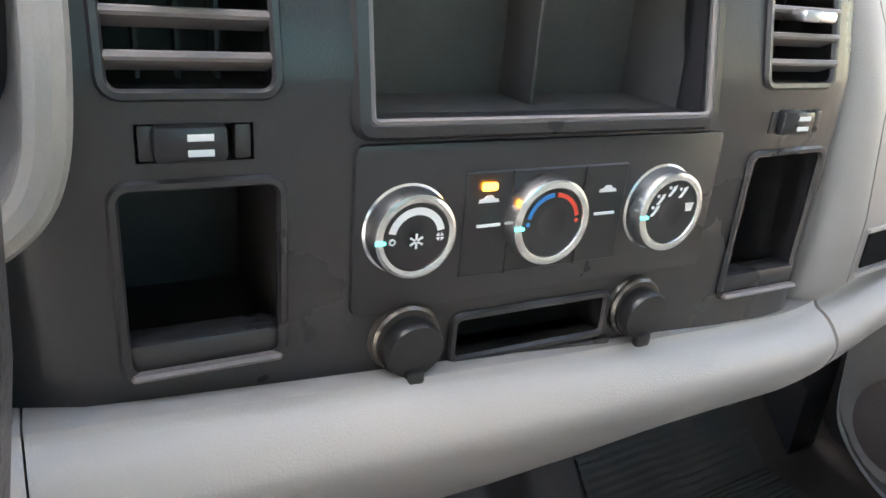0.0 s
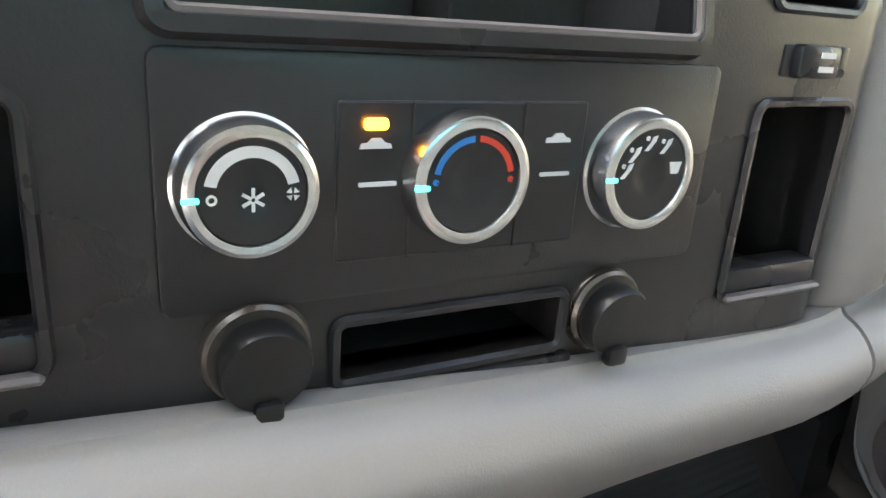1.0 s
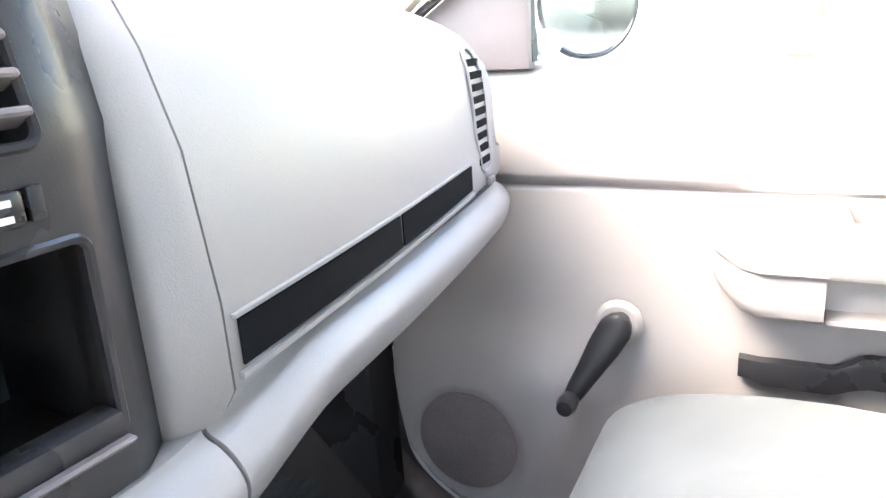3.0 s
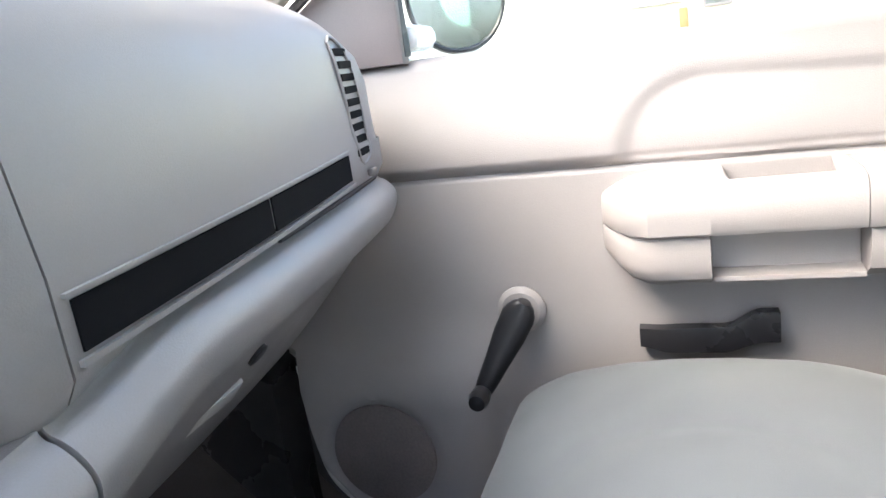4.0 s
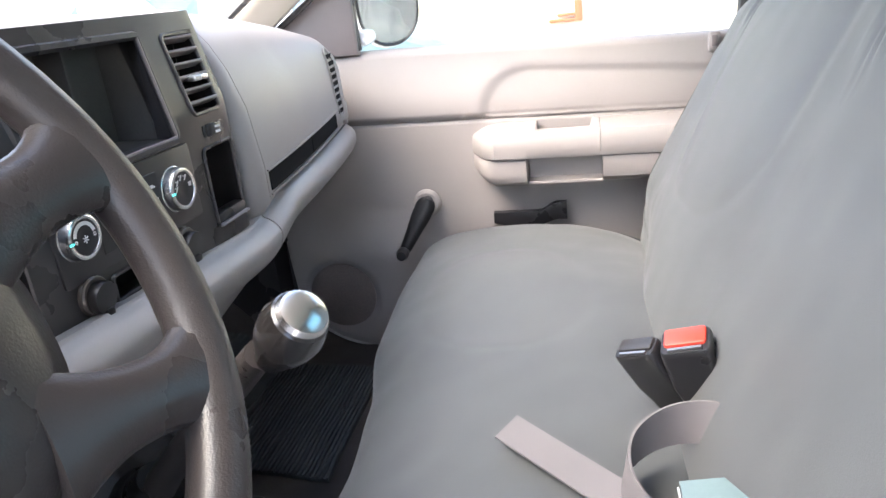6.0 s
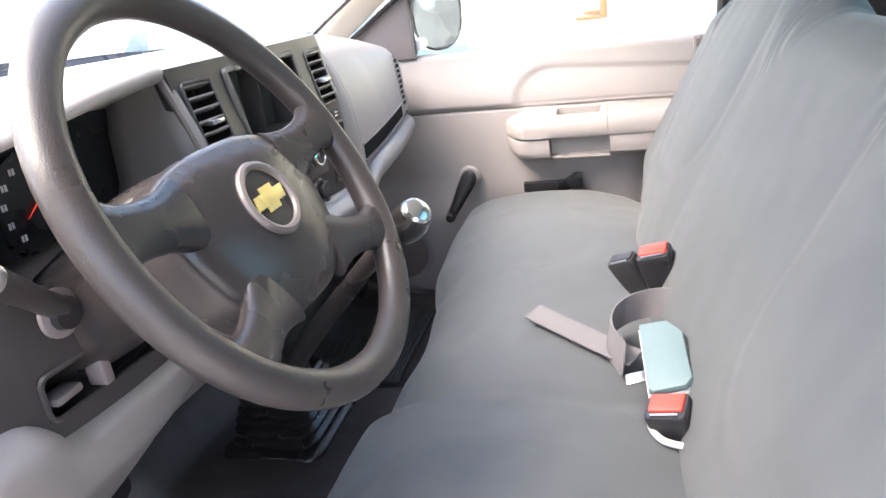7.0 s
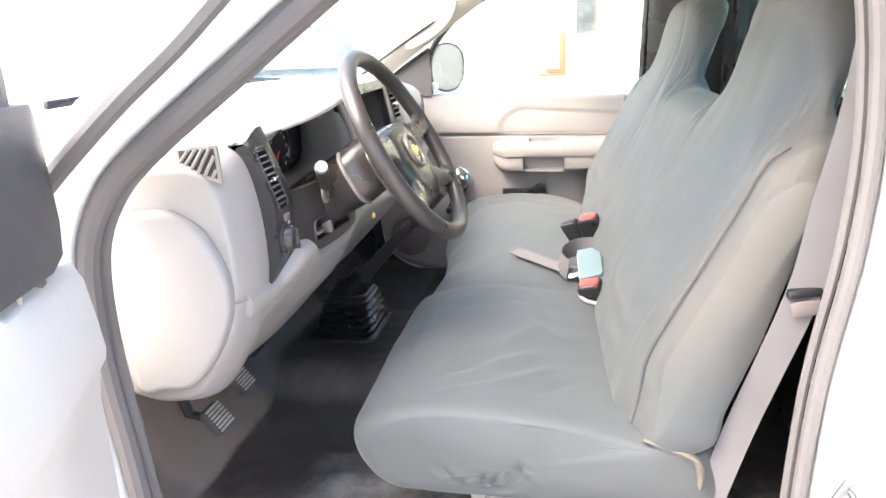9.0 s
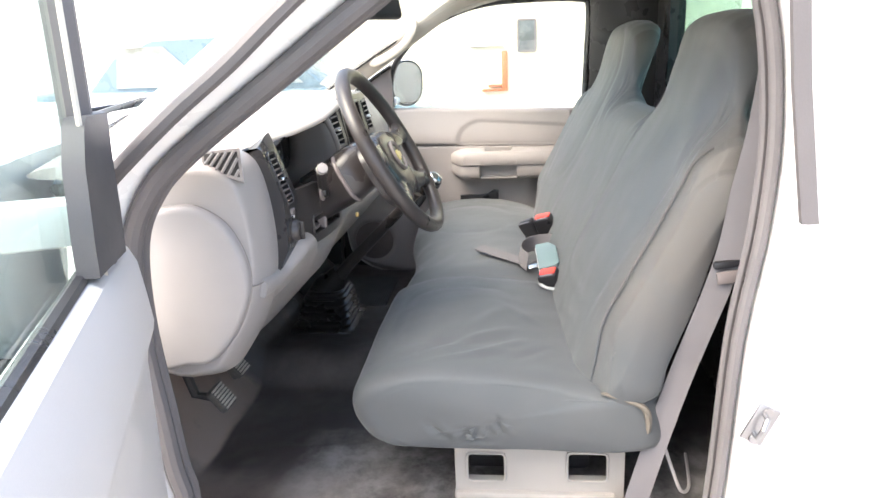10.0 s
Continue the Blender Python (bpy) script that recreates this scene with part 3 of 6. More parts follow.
def top_z(x):
    return 0.797 - 0.085 * (abs(x) / 0.75) ** 2.8


def face_y(x):
    return 0.446 + 0.062 * (abs(x) / 0.75) ** 2


def loft_x(x0, x1, n, section):
    return loft([section(lerp(x0, x1, i / n)) for i in range(n + 1)])


# the band that runs along the whole dash below the panels
def band_top(x):
    t = lerp(0.548 - 0.07 * max(-0.25, x), 0.557, ease(0.19, 0.34, x))
    # on the driver's side the edge dips, with a raised point beside the charcoal strip
    t -= 0.034 * ease(-0.25, -0.40, x)
    return t + 0.036 * ease(-0.49, -0.565, x) * ease(-0.655, -0.592, x)


def band(x):
    y = face_y(x)
    s = 0.018 * ease(0.02, 0.25, x) - 0.012 * ease(-0.1, -0.35, x) * (1 - ease(-0.5, -0.72, x))
    s += 0.050 * ease(-0.62, -0.71, x)
    t = band_top(x)
    e = 1 - 0.5 * ease(0.72, 0.785, abs(x))
    y -= 0.026 * ease(-0.49, -0.565, x) * ease(-0.655, -0.592, x)
    pts = [(y + 0.03, t + 0.001), (y + 0.004, t), (y - 0.011, t - 0.010), (y - 0.016, t - 0.024), (y - 0.006, t - 0.045), (y + 0.017, t - 0.074 + s), (y + 0.050, t - 0.108 + s),
           (y + 0.105, t - 0.165 + s), (y + 0.165, t - 0.222 + s), (y + 0.20, t - 0.232 + s), (y + 0.26, t - 0.16), (y + 0.20, t - 0.05)]
    pts = [(p.x, p.y) for p in curve_pts([(a, b, 0) for a, b in pts], 4, True)]
    return [(x, lerp(y + 0.12, a, 0.85 + 0.15 * e), lerp(0.45, b, 0.9 + 0.1 * e)) for a, b in pts]


part("lower_band", loft_x(0.239, 0.782, 26, band), GREY, dash)
part("lower_band", loft_x(-0.225, 0.236, 26, band), GREY, dash)
part("lower_band", loft_x(-0.725, -0.2258, 70, band), GREY, dash)


# passenger side face, rolling over to the top
def pass_face(x):
    y, t = face_y(x), top_z(x)
    e = ease(0.752, 0.800, x)
    k = ease(0.45, 0.72, x)
    b0 = band_top(x) + 0.003
    pts = [(y + 0.06, b0), (y + 0.006, b0), (y - 0.002, b0 + 0.012), (y - 0.002, 0.60), (y + lerp(0.007, 0.001, k), t - 0.12), (y + lerp(0.022, 0.004, k), t - lerp(0.075, 0.05, k)), (y + lerp(0.040, 0.011, k), t - lerp(0.042, 0.026, k)), (y + lerp(0.062, 0.025, k), t - lerp(0.018, 0.010, k)),
           (y + lerp(0.095, 0.049, k), t - 0.003), (y + 0.14, t), (y + 0.30, t - 0.004), (0.93, t - 0.02), (0.93, 0.60), (y + 0.2, 0.56)]
    return [(x, lerp(a, y + 0.10, 0.22 * e), lerp(b, 0.62, 0.08 * e)) for a, b in pts]


part("panel_edge", loft_x(0.224, 0.2525, 14, lambda x: [(a, b + 0.020 * (1 - math.sqrt(1 - max(0.0, min(0.99, (0.250 - x) / 0.026)) ** 2)), c) for a, b, c in pass_face(x)]), GREY, dash, "rounded grey edge beside the centre panel")
part("glovebox_panel", loft_x(0.254, 0.800, 34, pass_face), GREY, dash)


# centre and driver side: top pad with the cluster hood
def hood(x):
    return math.exp(-((x + 0.40) / 0.155) ** 4)


def pad(x):
    h = hood(x)
    y = lerp(face_y(x) + 0.055, 0.418, h)
    t = top_z(x) + 0.020 * h
    line = ((y + 0.05, t - 0.030), (y + 0.012, t - 0.021), (y, t - 0.013), (y + 0.010, t - 0.003), (y + 0.05, t + 0.004 * h), (y + 0.16, t), (0.75, t - 0.002), (0.93, top_z(x) - 0.02), (0.93, 0.70), (0.62, 0.70), (0.60, t - 0.05))
    return [(x, p.x, p.y) for p in curve_pts([(a, b, 0) for a, b in line], 4, True)]


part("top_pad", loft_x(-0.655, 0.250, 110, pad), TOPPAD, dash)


# driver's outer corner: shoulder that carries the side vent, and the rounded end
def corner(x):
    e = 0.55 * ease(-0.66, -0.745, x) ** 2 + 0.45 * (1 - math.sqrt(1 - 0.998 * min(1.0, max(0.0, (-0.724 - x) / 0.024)) ** 2))
    c = [(0.86, 0.745), (0.70, 0.752), (0.60, 0.755), (0.545, 0.752), (0.512, 0.735), (0.495, 0.70), (0.485, 0.64), (0.482, 0.575), (0.488, 0.515), (0.515, 0.435), (0.562, 0.358), (0.588, 0.330), (0.63, 0.318), (0.70, 0.322), (0.86, 0.40)]
    c = [(p.x, p.y) for p in curve_pts([(a, b, 0) for a, b in c], 4, True)]
    return [(x, lerp(a, 0.66, 0.13 * e), lerp(b, 0.53, 0.17 * e)) for a, b in c]


part("corner_panel", loft([corner(x) for x in [-0.662, -0.675, -0.69, -0.70, -0.712, -0.724] + [-0.724 - 0.024 * math.sin(math.pi / 2 * i / 8) for i in range(1, 9)]]), GREY, dash)
# end cap: a big rounded fuse cover facing the door
cap = curve_pts([(a, b, 0) for a, b in ((0.69, 0.655), (0.655, 0.664), (0.600, 0.668), (0.562, 0.653), (0.534, 0.628), (0.513, 0.585), (0.505, 0.540), (0.514, 0.490), (0.544, 0.430), (0.578, 0.390), (0.602, 0.374), (0.64, 0.3705), (0.69, 0.370), (0.70, 0.50))], 6, True)
part("end_cap", loft([[(-0.758 - h, lerp(0.605, p.x, f), lerp(0.52, p.y, f)) for p in cap] for h, f in ((-0.011, 1.0), (0.001, 1.0), (0.006, 0.985), (0.0095, 0.955), (0.011, 0.915))]), GREY, dash, "pale grey rounded cover on the dash end")
part("end_gap", tube([(-0.7493, p.x, p.y) for p in cap if p.x < 0.60], 0.0008, 6, up=(1, 0, 0)), SPOKEGREY, dash)
part("end_seam", tube([(-0.7470, 0.515, 0.517), (-0.7485, 0.505, 0.5185), (-0.7455, 0.496, 0.520), (-0.735, 0.490, 0.522)], 0.0013, 6), SPOKEGREY, dash)

# side window vent on the corner
def vent_pt(u, v, lift=0.0):
    """A point of the slanted side vent: u from front to back, v from bottom to top."""
    y = lerp(0.506, 0.574, u)
    z = lerp(lerp(0.712, 0.724, u), lerp(0.756, 0.750, u), v)
    return Vector((-0.746 + 0.30 * (y - 0.506) - lift, y - lift * 0.35, z + lift * 0.4))


ven = part("side_vent", loft([[vent_pt(u, v, h) for u, v in ((-0.10, -0.12), (1.08, -0.10), (1.06, 1.14), (-0.08, 1.12))] for h in (-0.012, 0.003, 0.0045)]), GREY, dash, "grey framed side window vent")
part("vent_well", loft([[vent_pt(u, v, h) for u, v in ((0, 0), (1, 0), (1, 1), (0, 1))] for h in (-0.002, 0.0052)]), PITCH, ven)
for i in range(6):
    u = 1.12 - i * 0.20
    a, b = (min(u, 1.0), 0.0 if u <= 1 else (u - 1) / 0.42), (max(u - 0.42, 0.0), 1.0 if u - 0.42 >= 0 else u / 0.42)
    part("slat", tube([vent_pt(a[0], a[1], 0.006), vent_pt(b[0], b[1], 0.006)], 0.0028, 6), GREY, ven)


# ---- centre control panel
def stack_y(x, z):
    lean = 0.24 * max(0, z - 0.69)
    side = 0.008 * max(0.0, (x - 0.11) / 0.12) ** 2 + 0.014 * ease(0.20, 0.232, x) + 0.01 * ease(-0.20, -0.235, x)
    return 0.464 + lean + side


LV, RV = (-0.189, -0.130, 0.683, 0.770), (0.1285, 0.186, 0.686, 0.768)
BAY = (-0.095, 0.089, 0.671, 0.772)
LP, RP = (-0.189, -0.1285, 0.574, 0.651), (0.1315, 0.197, 0.562, 0.649)
LS, RS = (-0.180, -0.139, 0.659, 0.673), (0.140, 0.183, 0.660, 0.672)
ASH = (-0.047, 0.045, 0.5545, 0.578)
panel = part("centre_panel", plate([-0.230, -0.218, -0.205, 0.11, 0.12, 0.205, 0.210, 0.216, 0.220, 0.224, 0.227, 0.230], [0.540, 0.56, 0.60, 0.69, 0.71, 0.74, 0.775, 0.790], [LV, RV, BAY, LP, RP, LS, RS, ASH, (-0.230, -0.205, 0.645, 0.790)], stack_y, 0.020), CHARCOAL, dash,
             "charcoal plastic centre control panel")
for o, lab in ((LV, "round-cornered vent rim"), (RV, "round-cornered vent rim"), (LP, "pocket rim"), (RP, "pocket rim")):
    part("rim", rim(o[0], o[1], o[2], o[3], lambda x, z: stack_y(x, z) - 0.0005), CHARCOAL, panel, lab)
part("radio_frame", rim(BAY[0] - 0.002, BAY[1] + 0.002, BAY[2] - 0.002, BAY[3], lambda x, z: stack_y(x, z) - 0.0015, 0.004, 0.0045), CHARCOAL, panel, "charcoal frame round the empty radio bay")
# paler bead paints the highlight along the inner edge of the charcoal frame
part("radio_bead", rim(BAY[0] + 0.0012, BAY[1] - 0.0012, BAY[2] + 0.0012, BAY[3], lambda x, z: stack_y(x, z) - 0.0035, 0.003, 0.0016), SPOKEGREY, panel, "highlight on the bay's inner edge, put in as a paler bead")
part("radio_blank", bin_(BAY[0], BAY[1], BAY[2], BAY[3], 0.4845, 0.045), BAYGREY, panel, "empty dark radio bay")
part("divider", box((0.005, 0.512, 0.721), (0.002, 0.03, 0.10), 0.0005), BAYGREY, panel)
part("pocket", bin_(*LP, 0.474, 0.075), PITCH, panel, "deep dark storage pocket")
part("pocket", bin_(*RP, 0.476, 0.075), PITCH, panel, "deep dark storage pocket")
for o in (LP, RP):
    w = (o[0] + o[1]) / 2
    part("pocket_lip", box((w, 0.472, o[2] + 0.007), (o[1] - o[0] - 0.002, 0.016, 0.013), 0.003), CHARCOAL, panel)
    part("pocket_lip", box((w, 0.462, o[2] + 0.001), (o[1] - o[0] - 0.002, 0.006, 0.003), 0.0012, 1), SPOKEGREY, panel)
part("vent_box", bin_(*LV, 0.4845, 0.06), PITCH, panel)
part("vent_box", bin_(*RV, 0.4845, 0.06), PITCH, panel)
for o in (LV, RV):
    for i in range(6):
        z = lerp(o[2], o[3], (i + 0.75) / 6.2)
        y = stack_y(0, z) + 0.006
        part("slat", box(((o[0] + o[1]) / 2, y, z), (o[1] - o[0], 0.014, 0.0036), 0.001, 1, m=Euler((radians(-24), 0, 0)).to_matrix().to_4x4()), SPOKEGREY, panel)
    for i in range(3):
        x = lerp(o[0], o[1], (i + 1) / 4)
        part("fin", box((x, 0.505, (o[2] + o[3]) / 2), (0.0016, 0.014, o[3] - o[2]), 0), CHARCOAL, panel)
    z = lerp(o[2], o[3], 0.44)
    part("vent_thumb", box((lerp(o[0], o[1], 0.5), stack_y(0, z) - 0.002, z), (0.026, 0.016, 0.006), 0.002), CHROME, panel, "satin vent thumb tab")
for o in (LS, RS):
    cx, cz = (o[0] + o[1]) / 2, (o[2] + o[3]) / 2
    part("switch_well", bin_(*o, 0.474, 0.02), SMOOTHBLACK, panel)
    part("switch", box((cx - 0.002, 0.466, cz), (0.026, 0.012, 0.0135), 0.0025), SMOOTHBLACK, panel, "small rocker switch")
    for d in (-0.0028, 0.0028):
        part("switch_mark", box((cx + 0.001, 0.4597, cz + d), (0.009, 0.0006, 0.0024), 0), WHITEPRINT, panel)
    part("switch_end", box((o[0] + 0.004, 0.467, cz), (0.006, 0.006, 0.013), 0.001), CHARCOAL, panel)
    part("switch_end", box((o[1] - 0.004, 0.467, cz), (0.006, 0.006, 0.013), 0.001), CHARCOAL, panel)

# heater control plate with three knobs
hv = part("heater_plate", prism(rounded(0.205, 0.076, 0.004, 3), 0.006, Matrix(((1, 0, 0, 0.003), (0, 0, -1, 0.4618), (0, 1, 0, 0.625), (0, 0, 0, 1))), 0.0012), CHARCOAL, panel, "charcoal heater control plate")
part("button_field", prism(rounded(0.091, 0.050, 0.001, 2), 0.003, Matrix(((1, 0, 0, -0.003), (0, 0, -1, 0.4608), (0, 1, 0, 0.6245), (0, 0, 0, 1))), 0.0006, 1), SMOOTHBLACK, hv)
for x in (-0.0242, 0.0164):
    part("button_joint", box((x, 0.4604, 0.6245), (0.0006, 0.0008, 0.050), 0), PITCH, hv)


def to_face(x, y, z):
    """Local x to the right, local y up, local z out of the panel towards the seats."""
    return Matrix(((1, 0, 0, x), (0, 0, -1, y), (0, 1, 0, z), (0, 0, 0, 1)))


def arc(r0, r1, a0, a1, n=18):
    return [(math.cos(radians(lerp(a0, a1, i / n))) * r1, math.sin(radians(lerp(a0, a1, i / n))) * r1) for i in range(n + 1)] + \
           [(math.cos(radians(lerp(a1, a0, i / n))) * r0, math.sin(radians(lerp(a1, a0, i / n))) * r0) for i in range(n + 1)]


def mark(name, outline, m, mat, parent, lift=0.0):
    return part(name, prism(outline, 0.0006, m @ Matrix.Translation((0, 0, lift)), 0), mat, parent, "", 0)


def heater_knob(x, z, kind):
    w = (0.93, 1.03, 1.03)[kind]
    m = to_face(x, 0.463, z) @ Matrix.Diagonal((w, w, 0.72, 1))
    k = part("knob", revolve([(0.0225, 0.0), (0.0222, 0.002), (0.0212, 0.003), (0.0208, 0.012), (0.0200, 0.0155), (0.0185, 0.0165), (0.0165, 0.0160), (0.0161, 0.0148), (0.0161, 0.0060)], 48, m), CHROME, hv, "satin chrome rotary knob")
    part("knob_face", revolve([(0.0162, 0.0080), (0.0162, 0.0142), (0.0160, 0.0150), (0.0085, 0.0149), (0.0070, 0.0145), (0.0050, 0.0138), (0.0030, 0.0133), (0.0001, 0.0131)], 40, m), SMOOTHBLACK, k, "black printed knob face")
    top = 0.0156
    mark("pointer", rounded(0.005, 0.0016, 0.0005, 2, -0.0178, -0.0012), m, TEAL, k, 0.0168)
    if kind == 0:
        mark("fan_arc", arc(0.0106, 0.0140, 12, 168), m, WHITEPRINT, k, top)
        for a in range(6):
            q = radians(60 * a + 30)
            mark("snow_arm", [(math.cos(q) * r + math.cos(q + 1.57) * w, math.sin(q) * r - 0.002 + math.sin(q + 1.57) * w) for r, w in ((0.0006, -0.0005), (0.0036, -0.0005), (0.0036, 0.0005), (0.0006, 0.0005))], m, WHITEPRINT, k, top)
        mark("zero", arc(0.0009, 0.0016, 0, 359), m @ Matrix.Translation((-0.0118, -0.0015, 0)), WHITEPRINT, k, top)
        for a in range(4):
            q = radians(90 * a + 45)
            mark("fan_blade", [(math.cos(q + s) * r, math.sin(q + s) * r) for s, r in ((0, 0.0004), (-0.5, 0.0021), (0.5, 0.0021))], m @ Matrix.Translation((0.0118, -0.0008, 0)), WHITEPRINT, k, top)
    elif kind == 1:
        mark("cold_arc", arc(0.0122, 0.0141, 94, 168), m, BLUEPRINT, k, top)
        mark("hot_arc", arc(0.0122, 0.0141, 12, 86), m, REDPRINT, k, top)
        mark("cold_dot", arc(0, 0.0010, 0, 330, 10), m @ Matrix.Translation((-0.0131, 0.0002, 0)), BLUEPRINT, k, top)
        mark("hot_dot", arc(0, 0.0010, 0, 330, 10), m @ Matrix.Translation((0.0131, 0.0002, 0)), REDPRINT, k, top)
    else:
        for a in (172, 140, 100, 62, 10):
            q = radians(a)
            mm = m @ Matrix.Translation((math.cos(q) * 0.0112, math.sin(q) * 0.0112, 0)) @ Matrix.Diagonal((1.4, 1.4, 1, 1))
            if a == 10:
                mark("screen_mark", [(-0.002, 0.0016), (0.002, 0.0016), (0.0012, -0.0014), (-0.0012, -0.0014)], mm, WHITEPRINT, k, top)
            else:
                mark("air_mark", [(-0.0018, -0.0018), (-0.0006, -0.0018), (0.0014, 0.0006), (0.0018, 0.0020), (0.0004, 0.0016), (-0.0002, 0.0002)], mm, WHITEPRINT, k, top)
                mark("air_dot", arc(0, 0.0006, 0, 330, 8), mm @ Matrix.Translation((-0.0012, 0.0013, 0)), WHITEPRINT, k, top)
    return k


heater_knob(-0.0752, 0.6258, 0)
heater_knob(-0.0062, 0.6258, 1)
heater_knob(0.0675, 0.6248, 2)
mark("air_lamp", rounded(0.0078, 0.0036, 0.0014, 4), to_face(-0.0368, 0.4602, 0.6428), AMBER, hv, 0.0006)
for x, z in ((-0.0366, 0.6364), (0.0306, 0.6368)):
    mark("car_mark", [(-0.0052, -0.001), (-0.0048, 0.0006), (-0.0028, 0.0008), (-0.0014, 0.0022), (0.0016, 0.0022), (0.0030, 0.0008), (0.0048, 0.0004), (0.0052, -0.001)], to_face(x, 0.4602, z), WHITEPRINT, hv, 0.0004)
    mark("button_bar", rounded(0.0125, 0.0014, 0.0004, 2), to_face(x + (0.001 if x < 0 else 0.0), 0.4602, z - 0.0120), WHITEPRINT, hv, 0.0004)

# ashtray slot and the two capped power sockets
tray = part("ashtray", bin_(*ASH, 0.474, 0.06), PITCH, panel, "open dark coin tray")
part("tray_rim", rim(*ASH, 0.463, 0.004, 0.0022), CHARCOAL, tray)
part("tray_lip", box((0, 0.4625, ASH[2] - 0.0045), (0.100, 0.006, 0.005), 0.002), CHARCOAL, tray)
for x, z in ((-0.0725, 0.5725), (0.0640, 0.568)):
    m = to_face(x, 0.466, z) @ Matrix.Diagonal((0.86, 0.86, 1, 1))
    s = part("power_socket", revolve([(0.0205, 0.0), (0.0205, 0.002), (0.0192, 0.004), (0.0196, 0.006), (0.0182, 0.0075), (0.0150, 0.0070)], 32, m), SOCKETRING, panel, "ribbed power socket ring")
    cap_m = m @ Matrix.Translation((0.001, -0.001, 0)) @ pose(0, 0, 0, 6, 0, 0)
    part("socket_cap", revolve([(0.0160, 0.004), (0.0168, 0.008), (0.0168, 0.0125), (0.0156, 0.0150), (0.0001, 0.0155)], 32, cap_m), BOOTRUBBER, s, "round black rubber cap")
    part("cap_tab", box((x + 0.001, 0.4525, z - 0.0158), (0.0095, 0.006, 0.008), 0.002), BOOTRUBBER, s)

# the whole panel turns a little towards the passenger
turn = Matrix.Translation((0, 0.465, 0)) @ Euler((0, 0, radians(-2.6))).to_matrix().to_4x4() @ Matrix.Translation((0, -0.465, 0))
for o in (panel, *panel.children_recursive):
    o.data.transform(turn)

# glovebox slot, passenger side vent and lock
for x0, x1 in ((0.262, 0.452), (0.456, 0.630)):
    rings = []
    for i in range(9):
        x = lerp(x0, x1, i / 8)
        z0, z1 = lerp(0.5655, 0.574, (x - 0.26) / 0.37), lerp(0.5895, 0.597, (x - 0.26) / 0.37)
        y = face_y(x) - 0.0035
        rings.append([(x, y, z0), (x, y, z1), (x, y + 0.012, z1), (x, y + 0.012, z0)])
    part("slot_strip", loft(rings), DEEPBLACK, dash, "long black glovebox grip strip")
rings = []
for i in range(13):
    x = lerp(0.258, 0.634, i / 12)
    rings.append([(x, face_y(x) - 0.0005, lerp(0.5915, 0.599, (x - 0.26) / 0.37)), (x, face_y(x) - 0.005, lerp(0.5915, 0.599, (x - 0.26) / 0.37)), (x, face_y(x) - 0.005, lerp(0.5935, 0.601, (x - 0.26) / 0.37)), (x, face_y(x) - 0.0005, lerp(0.5935, 0.601, (x - 0.26) / 0.37))])
part("slot_edge", loft(rings), GREY, dash)
rings = []
for i in range(13):
    x = lerp(0.258, 0.634, i / 12)
    z = lerp(0.562, 0.5705, (x - 0.26) / 0.37)
    rings.append([(x, face_y(x) - 0.0005, z - 0.002), (x, face_y(x) - 0.005, z - 0.002), (x, face_y(x) - 0.005, z + 0.001), (x, face_y(x) - 0.0005, z + 0.001)])
part("slot_edge", loft(rings), GREY, dash)
part("panel_gap", tube([(lerp(0.470, 0.775, i / 20), face_y(lerp(0.470, 0.775, i / 20)) + 0.0045 + 0.02 * ease(0.735, 0.785, lerp(0.470, 0.775, i / 20)), band_top(lerp(0.470, 0.775, i / 20)) + 0.0030) for i in range(21)], 0.0022, 6), PITCH, dash)


def end_face_y(x, z):
    """The dash face round the side vent."""
    return face_y(x) + along([(0.58, -0.002), (0.60, -0.002), (0.61, 0.001), (0.68, 0.004), (0.704, 0.011)], z)


pv = part("passenger_vent", tube([(x, end_face_y(x, z) - 0.0002, z) for x, z in [(p.x, p.z) for p in curve_pts([(0.660, 0, 0.699), (0.692, 0, 0.698), (0.710, 0, 0.660), (0.713, 0, 0.62), (0.705, 0, 0.588), (0.670, 0, 0.587), (0.666, 0, 0.64)], 3, True)]], 0.0016, 6, True, up=(0, 1, 0)), GREY, dash, "curved grey side vent in the dash end")
for i in range(9):
    z = lerp(0.594, 0.690, i / 8)
    x = 0.683 + 0.008 * math.sin(i / 8 * 3.1)
    part("vent_gap", prism(rounded(0.038, 0.0070, 0.0014, 2), 0.006, Matrix.Translation((x, end_face_y(x, z) - 0.0011, z)) @ Euler((0, 0, radians(7.5))).to_matrix().to_4x4() @ to_face(0, 0, 0), 0), DEEPBLACK, pv)
part("lamp_lens", box((0.690, 0.492, 0.572), (0.014, 0.006, 0.008), 0.002), SPOKEGREY, dash)
part("glovebox_lock", revolve([(0.010, 0), (0.010, 0.003), (0.007, 0.004), (0.0001, 0.003)], 20, Matrix.Translation((0.472, 0.516, 0.472)) @ Euler((radians(133), 0, 0)).to_matrix().to_4x4()), SMOOTHBLACK, dash, "black round glovebox lock")
part("glovebox_latch", box((0.440, 0.545, 0.440), (0.075, 0.006, 0.024), 0.003, m=Euler((radians(43), 0, 0)).to_matrix().to_4x4()), PANELGREY, dash, "pale glovebox pull tab")


